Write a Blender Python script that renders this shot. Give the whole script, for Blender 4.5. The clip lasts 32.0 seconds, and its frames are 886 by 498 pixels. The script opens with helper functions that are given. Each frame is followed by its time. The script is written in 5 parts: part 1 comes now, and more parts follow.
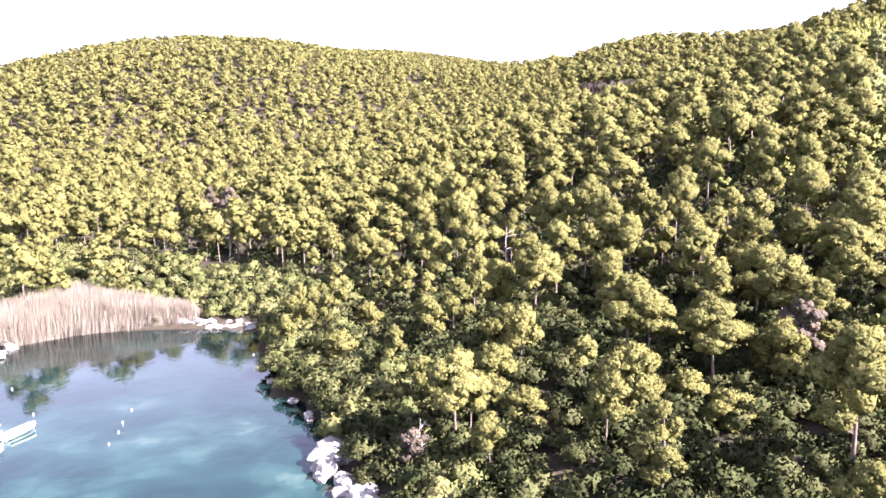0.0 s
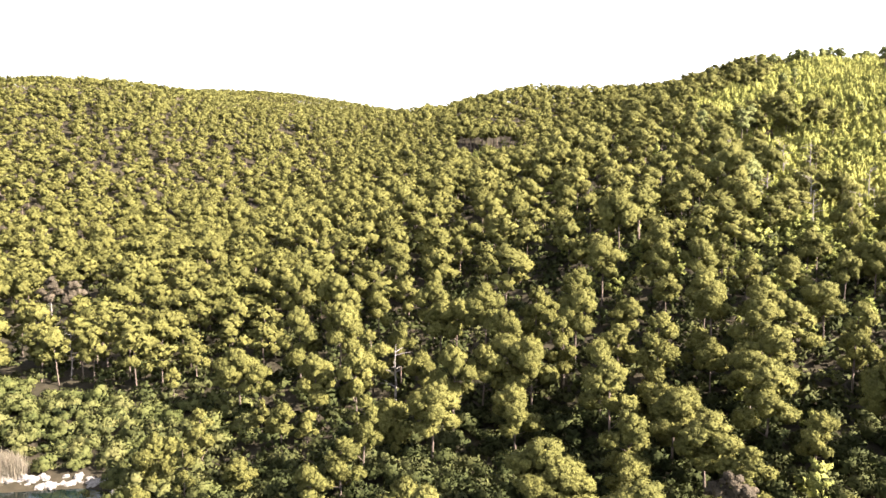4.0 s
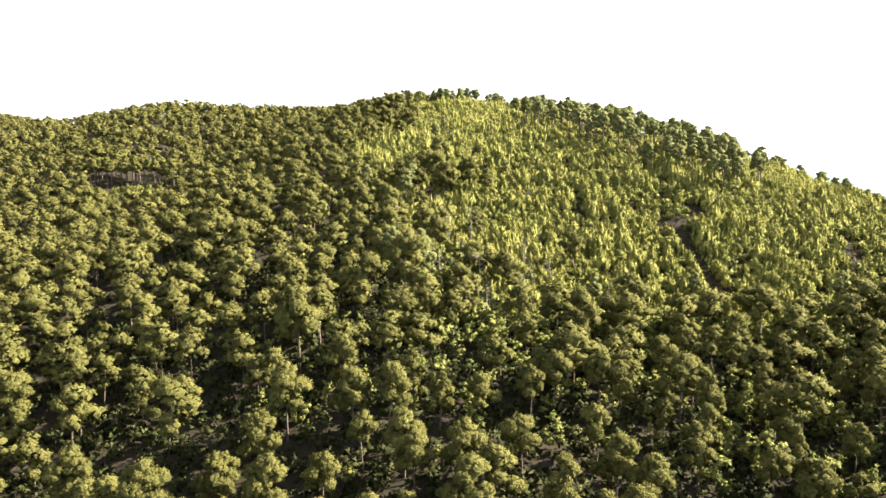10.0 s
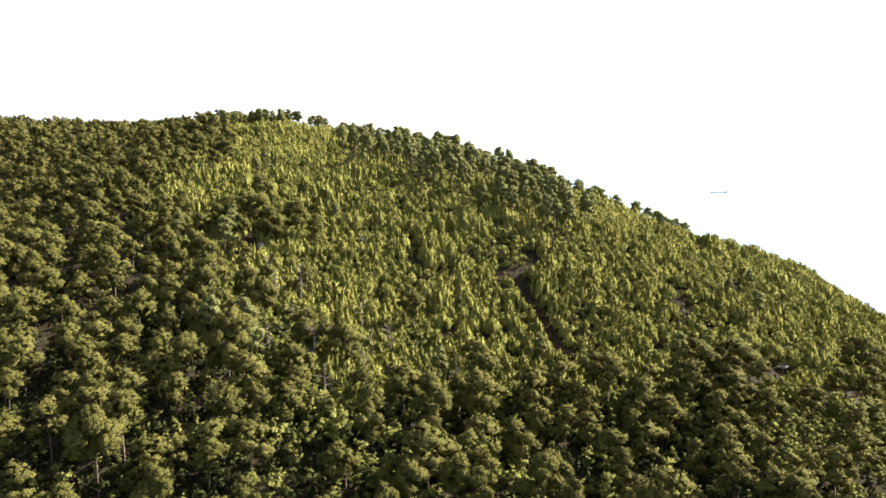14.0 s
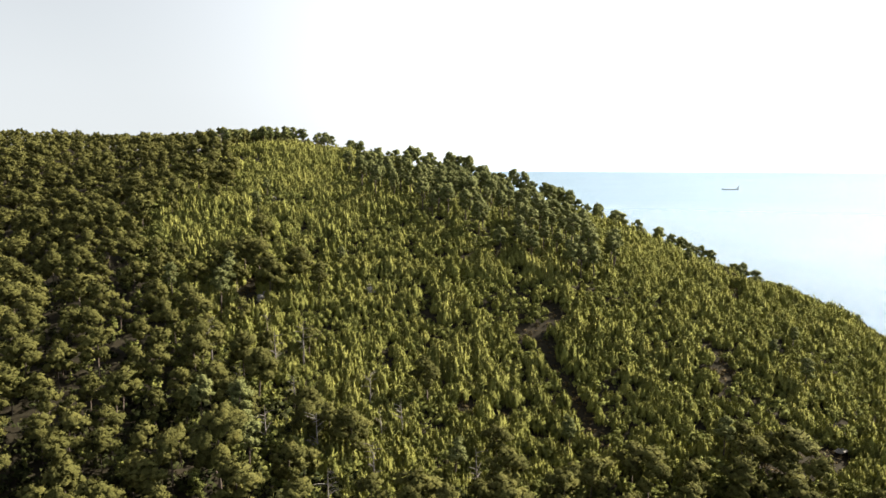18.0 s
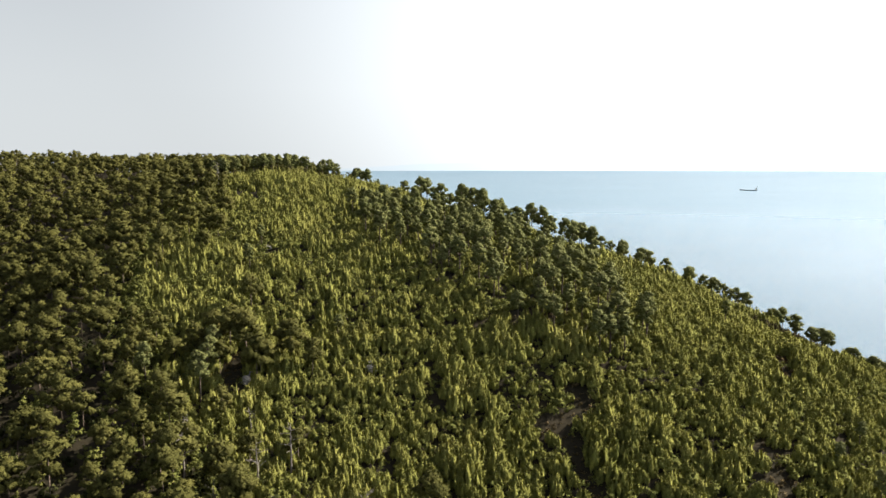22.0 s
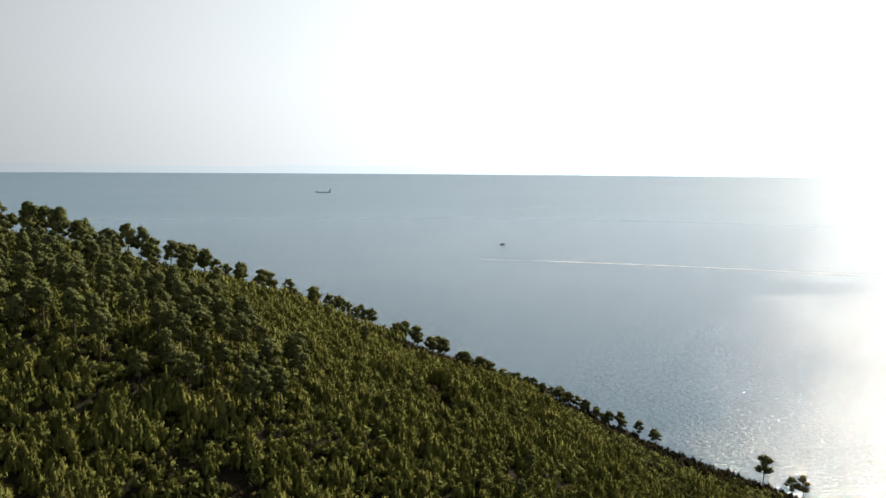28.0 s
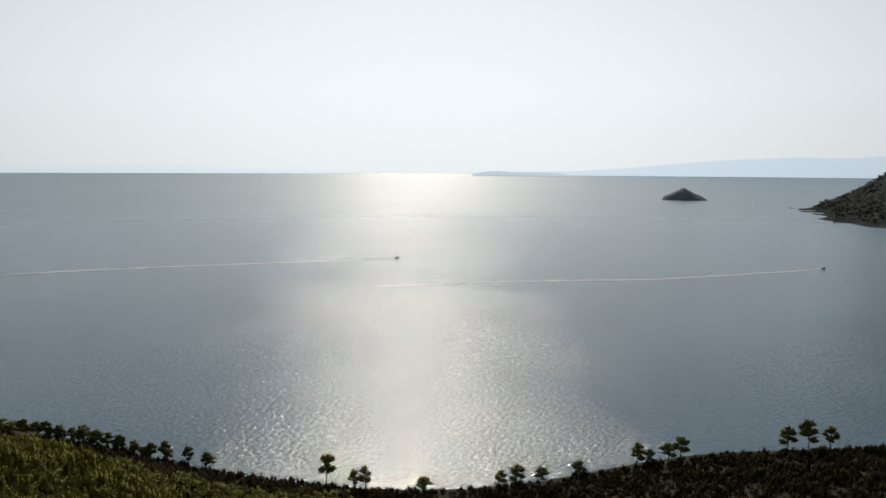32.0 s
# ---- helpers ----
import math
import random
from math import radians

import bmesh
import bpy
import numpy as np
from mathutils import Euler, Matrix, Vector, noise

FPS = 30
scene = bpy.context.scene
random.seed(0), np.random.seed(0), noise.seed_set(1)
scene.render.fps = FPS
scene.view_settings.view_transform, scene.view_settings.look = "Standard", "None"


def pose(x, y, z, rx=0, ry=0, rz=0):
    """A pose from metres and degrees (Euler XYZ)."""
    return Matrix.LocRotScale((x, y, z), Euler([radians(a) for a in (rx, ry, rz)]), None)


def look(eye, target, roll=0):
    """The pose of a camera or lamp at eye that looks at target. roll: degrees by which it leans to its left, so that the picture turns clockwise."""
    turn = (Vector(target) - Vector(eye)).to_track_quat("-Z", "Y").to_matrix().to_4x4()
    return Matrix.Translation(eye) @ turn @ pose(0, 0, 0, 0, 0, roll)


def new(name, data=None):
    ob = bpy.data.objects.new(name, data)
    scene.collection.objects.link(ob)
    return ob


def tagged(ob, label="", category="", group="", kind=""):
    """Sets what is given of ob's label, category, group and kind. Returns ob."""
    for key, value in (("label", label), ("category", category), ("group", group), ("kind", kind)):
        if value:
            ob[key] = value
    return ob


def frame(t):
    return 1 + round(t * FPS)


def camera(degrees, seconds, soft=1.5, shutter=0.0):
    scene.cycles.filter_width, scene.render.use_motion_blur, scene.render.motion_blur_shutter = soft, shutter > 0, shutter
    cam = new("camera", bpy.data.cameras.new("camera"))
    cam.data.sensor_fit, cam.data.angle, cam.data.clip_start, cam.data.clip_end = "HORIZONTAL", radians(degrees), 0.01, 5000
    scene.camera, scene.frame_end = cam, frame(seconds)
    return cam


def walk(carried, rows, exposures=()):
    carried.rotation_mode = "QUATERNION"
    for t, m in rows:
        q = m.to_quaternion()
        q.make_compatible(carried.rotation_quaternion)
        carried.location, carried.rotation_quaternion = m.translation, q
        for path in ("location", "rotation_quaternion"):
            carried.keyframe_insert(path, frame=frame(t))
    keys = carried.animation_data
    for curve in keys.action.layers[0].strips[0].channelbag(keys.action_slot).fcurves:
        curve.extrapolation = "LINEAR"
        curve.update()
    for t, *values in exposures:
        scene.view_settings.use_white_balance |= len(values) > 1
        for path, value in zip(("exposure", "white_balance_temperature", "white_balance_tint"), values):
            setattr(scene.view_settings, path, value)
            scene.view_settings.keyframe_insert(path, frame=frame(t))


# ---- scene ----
cam = camera(62.3, 32.0, soft=1.5)
# seconds, place, pitch, yaw and roll of the flying camera
PATH = [
    (0, -0.00, 0.00, 25.08, -8.74, -0.00, 0.08),
    (0.5, -0.11, 1.33, 26.23, -7.07, -0.01, 0.17),
    (1, -0.21, 2.70, 27.39, -6.35, -0.37, 0.25),
    (1.5, -0.31, 4.10, 28.57, -6.26, -1.08, 0.30),
    (2, -0.43, 5.52, 29.75, -6.22, -2.08, 0.35),
    (2.5, -0.54, 6.91, 30.91, -6.18, -3.31, 0.37),
    (3, -0.57, 8.30, 32.05, -6.12, -4.79, 0.34),
    (3.5, -0.54, 9.75, 33.24, -6.09, -7.07, 0.23),
    (5.5, -0.41, 15.11, 38.11, -5.99, -18.06, 0.05),
    (6, -0.24, 16.54, 39.33, -6.00, -20.79, -0.00),
    (6.5, -0.04, 17.95, 40.54, -6.00, -23.09, -0.02),
    (7, 0.21, 19.34, 41.77, -6.00, -24.61, 0.01),
    (7.5, 0.54, 20.70, 42.99, -6.02, -25.02, 0.13),
    (8, 0.99, 22.05, 44.21, -6.00, -26.42, 0.17),
    (8.5, 1.43, 23.42, 45.48, -6.00, -29.20, 0.09),
    (9, 1.87, 24.81, 46.80, -6.04, -31.84, 0.04),
    (9.5, 2.33, 26.17, 48.11, -6.08, -34.15, 0.04),
    (10, 2.81, 27.55, 49.42, -6.13, -36.34, 0.04),
    (10.5, 3.38, 28.95, 50.69, -6.16, -38.46, 0.05),
    (11, 4.03, 30.32, 51.96, -6.18, -40.52, 0.05),
    (11.5, 4.77, 31.71, 53.22, -6.22, -42.55, -0.01),
    (12, 5.65, 33.15, 54.44, -6.25, -44.40, 0.04),
    (12.5, 6.64, 34.67, 55.65, -6.02, -46.24, 0.09),
    (13, 7.71, 36.21, 56.84, -5.74, -48.05, 0.06),
    (13.5, 8.72, 37.75, 58.02, -5.77, -49.69, 0.14),
    (14, 9.73, 39.24, 59.24, -5.83, -50.30, 0.18),
    (14.5, 10.79, 40.66, 60.50, -5.88, -50.25, 0.33),
    (16.5, 15.94, 45.43, 66.00, -6.18, -49.79, 0.33),
    (17, 17.24, 46.88, 67.44, -6.28, -49.74, 0.25),
    (17.5, 18.63, 48.40, 68.89, -6.31, -49.71, 0.18),
    (18, 20.22, 49.97, 70.36, -6.34, -49.67, 0.10),
    (18.5, 21.99, 51.58, 71.85, -6.37, -49.61, 0.06),
    (19, 23.90, 53.21, 73.39, -6.40, -49.52, 0.10),
    (19.5, 25.88, 54.83, 74.97, -6.42, -49.40, 0.15),
    (20, 27.96, 56.45, 76.64, -6.41, -49.27, 0.11),
    (20.5, 30.08, 58.05, 78.35, -6.47, -49.12, 0.07),
    (21, 32.24, 59.68, 80.02, -6.49, -48.96, 0.12),
    (21.5, 34.42, 61.36, 81.54, -6.56, -48.78, -0.01),
    (22, 36.64, 63.06, 82.83, -6.55, -48.59, -0.06),
    (22.5, 38.82, 64.72, 83.85, -6.52, -48.44, -0.18),
    (23, 40.92, 66.30, 84.57, -6.53, -48.30, -0.24),
    (23.5, 42.90, 67.83, 85.02, -6.56, -48.19, -0.36),
    (24, 44.74, 69.39, 85.30, -6.56, -48.77, -0.33),
    (24.5, 46.41, 71.02, 85.50, -6.54, -51.39, -0.37),
    (26.5, 49.28, 80.49, 85.73, -6.32, -66.73, 0.38),
    (27, 51.42, 82.29, 85.82, -6.29, -71.41, 0.38),
    (27.5, 53.72, 84.00, 85.93, -6.32, -76.08, 0.40),
    (28, 56.07, 85.65, 86.08, -6.32, -80.81, 0.42),
    (28.5, 58.52, 87.17, 86.28, -6.37, -85.52, 0.43),
    (29, 61.19, 88.49, 86.42, -6.40, -90.21, 0.43),
    (29.5, 64.10, 89.61, 86.45, -6.44, -94.86, 0.43),
    (30, 67.20, 90.54, 86.32, -6.44, -99.60, 0.40),
    (30.5, 70.46, 91.34, 86.11, -6.46, -104.34, 0.38),
    (31, 73.78, 92.05, 85.78, -6.43, -109.23, 0.34),
    (31.5, 77.13, 92.71, 85.37, -6.38, -114.11, 0.32),
    (32, 80.47, 93.37, 84.90, -6.32, -118.93, 0.32),
]
EXPOSURES = [(0, 3.38, 5600, 39), (0.6, 3.25, 5580, 37), (1.6, 3.02, 5680, 33), (3.0, 2.88, 6200, 24), (6, 2.87, 6500, 16), (9, 2.58, 6500, 14), (11, 2.36, 6500, 13), (13, 2.00, 6500, 13), (16, 1.50, 6500, 12), (19, 1.23, 6500, 11), (23, 1.02, 6500, 11), (26.5, 0.56, 6500, 11), (28.5, -0.10, 6500, 10), (30, -0.48, 6500, 10), (32, -0.80, 6500, 11)]
walk(cam, [(t, pose(x, y, z, 90 + p, 0, w) @ pose(0, 0, 0, 0, 0, r)) for t, x, y, z, p, w, r in PATH], EXPOSURES)

# ---- sky and sun ----
SUN_HIGH, SUN_YAW = radians(36), radians(118)
world = bpy.data.worlds.new("sky")
scene.world = world
world.use_nodes = True
wn, wl = world.node_tree.nodes, world.node_tree.links
sky = wn.new("ShaderNodeTexSky")
sky.sky_type, sky.sun_disc = "NISHITA", False
sky.sun_elevation, sky.sun_rotation = SUN_HIGH, SUN_YAW
sky.air_density, sky.dust_density, sky.ozone_density = 1.0, 1.2, 1.0
wn["Background"].inputs["Strength"].default_value = 0.075
# summer haze whitens the sky, most of all low down
way = wn.new("ShaderNodeTexCoord")
split = wn.new("ShaderNodeSeparateXYZ")
wl.new(way.outputs["Generated"], split.inputs[0])
thick = wn.new("ShaderNodeValToRGB")
for at, k in ((0.0, 0.92), (0.10, 0.87), (0.22, 0.68), (0.42, 0.12), (1.0, 0.0)):
    e = thick.color_ramp.elements[0] if at == 0 else thick.color_ramp.elements[-1] if at == 1 else thick.color_ramp.elements.new(at)
    e.position, e.color = at, (k, k, k, 1)
wl.new(split.outputs["Z"], thick.inputs[0])
haze = wn.new("ShaderNodeMix")
haze.data_type = "RGBA"
# haze scatters light forwards, so that it glows towards the sun
sunward = wn.new("ShaderNodeVectorMath")
sunward.operation = "DOT_PRODUCT"
wl.new(way.outputs["Generated"], sunward.inputs[0])
sunward.inputs[1].default_value = (math.sin(SUN_YAW) * math.cos(SUN_HIGH), math.cos(SUN_YAW) * math.cos(SUN_HIGH), math.sin(SUN_HIGH))


def glow_towards_sun(nodes, links, value):
    """Brightness of the haze from the cosine of the angle to the sun."""
    ease = nodes.new("ShaderNodeMapRange")
    ease.inputs["From Min"].default_value = 0.02
    links.new(value, ease.inputs["Value"])
    steep = nodes.new("ShaderNodeMath")
    steep.operation, steep.inputs[1].default_value = "POWER", 1.85
    links.new(ease.outputs[0], steep.inputs[0])
    level = nodes.new("ShaderNodeMath")
    level.operation, level.inputs[1].default_value, level.inputs[2].default_value = "MULTIPLY_ADD", 5.0, 0.98
    links.new(steep.outputs[0], level.inputs[0])
    return level.outputs[0]


bright = wn.new("ShaderNodeVectorMath")
bright.operation = "SCALE"
bright.inputs[0].default_value = (4.70, 5.0, 5.14)
wl.new(glow_towards_sun(wn, wl, sunward.outputs["Value"]), bright.inputs["Scale"])
wl.new(bright.outputs[0], haze.inputs[7])
wash = wn.new("ShaderNodeHueSaturation")
wash.inputs["Saturation"].default_value, wash.inputs["Value"].default_value = 0.5, 0.62
wl.new(sky.outputs[0], wash.inputs["Color"])
wl.new(thick.outputs[0], haze.inputs[0])
wl.new(wash.outputs[0], haze.inputs[6])
wl.new(haze.outputs[2], wn["Background"].inputs["Color"])
sun = new("sun", bpy.data.lights.new("sun", "SUN"))
sun.data.energy, sun.data.angle, sun.data.color = 5.0, radians(0.5), (1.0, 0.91, 0.76)
to_sun = Vector((math.sin(SUN_YAW) * math.cos(SUN_HIGH), math.cos(SUN_YAW) * math.cos(SUN_HIGH), math.sin(SUN_HIGH)))
sun.matrix_world = look(to_sun * 500, (0, 0, 0))


# ---- materials ----
def material(name, rough=0.8, spec=0.3):
    m = bpy.data.materials.new(name)
    m.use_nodes = True
    b = m.node_tree.nodes["Principled BSDF"]
    b.inputs["Roughness"].default_value = rough
    b.inputs["Specular IOR Level"].default_value = spec
    return m, m.node_tree.nodes, m.node_tree.links, b


def noise_node(nodes, links, scale, detail=3.0, rough=0.6, source=None):
    n = nodes.new("ShaderNodeTexNoise")
    n.inputs["Scale"].default_value, n.inputs["Detail"].default_value, n.inputs["Roughness"].default_value = scale, detail, rough
    if source is None:
        source = nodes.new("ShaderNodeNewGeometry").outputs["Position"]
    links.new(source, n.inputs["Vector"])
    return n.outputs["Fac"]


def ramp_node(nodes, links, fac, stops):
    r = nodes.new("ShaderNodeValToRGB")
    e = r.color_ramp.elements
    while len(e) < len(stops):
        e.new(0.5)
    for k, (at, c) in enumerate(stops):
        e[k].position, e[k].color = at, (*c, 1)
    links.new(fac, r.inputs[0])
    return r.outputs[0]


def mix_node(nodes, links, fac, a, b, how="MIX"):
    m = nodes.new("ShaderNodeMix")
    m.data_type, m.blend_type = "RGBA", how
    for k, v in ((0, fac), (6, a), (7, b)):
        if isinstance(v, (int, float)):
            m.inputs[k].default_value = v
        elif isinstance(v, tuple):
            m.inputs[k].default_value = (*v, 1)
        else:
            links.new(v, m.inputs[k])
    return m.outputs[2]


def bump_node(nodes, links, height, strength, distance):
    b = nodes.new("ShaderNodeBump")
    b.inputs["Strength"].default_value, b.inputs["Distance"].default_value = strength, distance
    links.new(height, b.inputs["Height"])
    return b.outputs[0]


def math_node(n, l, op, a, b, c=None):
    m = n.new("ShaderNodeMath")
    m.operation = op
    for k, v in enumerate((a, b, c)):
        if v is None:
            continue
        if isinstance(v, (int, float)):
            m.inputs[k].default_value = v
        else:
            l.new(v, m.inputs[k])
    return m.outputs[0]


def foliage(name, dark, mid, light, patch=0.11, thin=0.22, knob=3.2):
    m, n, l, b = material(name, 0.8, 0.06)
    pos = n.new("ShaderNodeNewGeometry")
    tree = ramp_node(n, l, noise_node(n, l, patch, 2, 0.6, pos.outputs["Position"]), [(0.3, dark), (0.5, mid), (0.7, light)])
    leaf = ramp_node(n, l, pos.outputs["Random Per Island"], [(0.0, (0.82, 0.83, 0.82)), (0.6, (1, 1, 1)), (1.0, (1.12, 1.10, 1.04))])
    col = mix_node(n, l, 1.0, tree, leaf, "MULTIPLY")
    grain = ramp_node(n, l, noise_node(n, l, 5.5, 3, 0.7, pos.outputs["Position"]), [(0.32, (0.66, 0.68, 0.66)), (0.5, (1.0, 1.0, 1.0)), (0.68, (1.30, 1.28, 1.22))])
    col = mix_node(n, l, 1.0, col, grain, "MULTIPLY")
    l.new(col, b.inputs["Base Color"])
    t = n.new("ShaderNodeBsdfTranslucent")
    l.new(col, t.inputs["Color"])
    if knob:
        v = n.new("ShaderNodeTexVoronoi")
        v.inputs["Scale"].default_value = knob
        l.new(pos.outputs["Position"], v.inputs["Vector"])
        fine = noise_node(n, l, knob * 2.2, 2, 0.6, pos.outputs["Position"])
        high = math_node(n, l, "SUBTRACT", math_node(n, l, "MULTIPLY", fine, 0.8), v.outputs["Distance"])
        l.new(bump_node(n, l, high, 0.8, 0.8 / knob), b.inputs["Normal"])
    s = n.new("ShaderNodeMixShader")
    s.inputs[0].default_value = thin
    l.new(b.outputs[0], s.inputs[1])
    l.new(t.outputs[0], s.inputs[2])
    l.new(s.outputs[0], n["Material Output"].inputs["Surface"])
    return m


def plain(name, stops, scale, rough=0.85, bump=0.0, spec=0.3, fine=0.0):
    m, n, l, b = material(name, rough, spec)
    big = noise_node(n, l, scale, 5, 0.65)
    col = ramp_node(n, l, big, stops)
    if fine:
        col = mix_node(n, l, 1.0, col, ramp_node(n, l, noise_node(n, l, fine, 3), [(0.3, (0.7, 0.7, 0.7)), (0.7, (1.2, 1.2, 1.2))]), "MULTIPLY")
    l.new(col, b.inputs["Base Color"])
    if bump:
        l.new(bump_node(n, l, noise_node(n, l, scale * 6, 4), 0.7, bump), b.inputs["Normal"])
    return m


PINE = foliage("pine_needles", (0.090, 0.090, 0.027), (0.117, 0.114, 0.034), (0.147, 0.141, 0.043), 0.13, 0.2, 4.0)
CREST = foliage("grey_pine_needles", (0.122, 0.132, 0.048), (0.155, 0.165, 0.060), (0.190, 0.196, 0.076), 0.2, 0.05, 3.5)
YOUNG = foliage("young_pine_needles", (0.184, 0.190, 0.049), (0.223, 0.225, 0.059), (0.264, 0.258, 0.072), 0.09, 0.04, 5.0)
SAPLING = foliage("sapling_needles", (0.146, 0.160, 0.044), (0.182, 0.194, 0.054), (0.220, 0.226, 0.066), 0.2, 0.12, 4.0)
BRUSH = foliage("dry_brush", (0.085, 0.066, 0.032), (0.120, 0.091, 0.045), (0.165, 0.125, 0.066), 0.3, 0.06, 0)
DRY = foliage("dry_pine_needles", (0.058, 0.048, 0.034), (0.078, 0.064, 0.046), (0.100, 0.083, 0.060), 0.3, 0.10, 4.0)
HEATH = foliage("heath_needles", (0.034, 0.031, 0.014), (0.048, 0.042, 0.018), (0.066, 0.056, 0.023), 0.08, 0.03, 5.0)
SHRUB = foliage("shrub_leaves", (0.023, 0.029, 0.010), (0.038, 0.044, 0.015), (0.062, 0.064, 0.024), 0.2, 0.05, 0)
BAY_SHRUB = foliage("mastic_leaves", (0.060, 0.070, 0.022), (0.090, 0.096, 0.032), (0.125, 0.120, 0.046), 0.25, 0.15, 0)
BARK = plain("pine_bark", [(0.3, (0.06, 0.045, 0.035)), (0.7, (0.15, 0.115, 0.09))], 1.5, 0.9, 0.03)
DEAD = plain("dead_wood", [(0.3, (0.14, 0.12, 0.105)), (0.7, (0.27, 0.24, 0.215))], 2.0, 0.9, 0.02)
SOIL = plain("dry_soil", [(0.3, (0.028, 0.025, 0.015)), (0.62, (0.040, 0.033, 0.021)), (0.85, (0.056, 0.044, 0.029))], 0.12, 0.95, 0.2, 0.1, 1.3)
ROCK = plain("pale_limestone", [(0.3, (0.15, 0.135, 0.12)), (0.6, (0.25, 0.235, 0.21)), (0.8, (0.34, 0.325, 0.30))], 0.8, 0.9, 0.15, 0.2, 4.0)
REED = foliage("dry_reeds", (0.135, 0.116, 0.086), (0.170, 0.147, 0.110), (0.212, 0.185, 0.141), 0.3, 0.15, 0)
GREY_ROCK = plain("weathered_outcrop", [(0.3, (0.20, 0.18, 0.16)), (0.7, (0.42, 0.39, 0.36))], 1.2, 0.9, 0.15, 0.2, 5.0)
WHITE = plain("white_gelcoat", [(0.3, (0.74, 0.75, 0.75)), (0.7, (0.82, 0.82, 0.80))], 0.7, 0.35, 0, 0.5)
HULL = plain("dark_hull", [(0.3, (0.05, 0.06, 0.07)), (0.7, (0.10, 0.11, 0.12))], 0.4, 0.5, 0, 0.4)
GLASS = plain("tinted_glass", [(0.3, (0.02, 0.025, 0.03)), (0.7, (0.04, 0.05, 0.055))], 0.5, 0.08, 0, 0.6)
STEEL = plain("steel_tube", [(0.3, (0.5, 0.5, 0.5)), (0.7, (0.65, 0.65, 0.66))], 0.9, 0.35, 0, 0.5)
CLIFF = plain("far_cliff", [(0.3, (0.040, 0.046, 0.045)), (0.6, (0.070, 0.075, 0.074)), (0.8, (0.15, 0.148, 0.14))], 0.03, 0.95, 0, 0.0, 0.2)
# islet rock lightened to blue-grey: distance haze put into its base colour
HAZED_ISLET = plain("hazed_islet_rock", [(0.3, (0.24, 0.28, 0.31)), (0.6, (0.30, 0.34, 0.37)), (0.8, (0.38, 0.41, 0.43))], 0.03, 0.95, 0, 0.0, 0.2)
FAR_SCRUB = foliage("far_scrub_leaves", (0.024, 0.032, 0.026), (0.034, 0.043, 0.034), (0.048, 0.056, 0.045), 0.05, 0.05, 0)
# pale grey carries the far ship's haze in its base colour
HAZED_PAINT = plain("hazed_ship_paint", [(0.3, (0.52, 0.55, 0.57)), (0.7, (0.60, 0.63, 0.65))], 0.05, 0.6)
FOAM = plain("foam", [(0.3, (0.60, 0.63, 0.65)), (0.7, (0.84, 0.85, 0.86))], 0.3, 0.7)


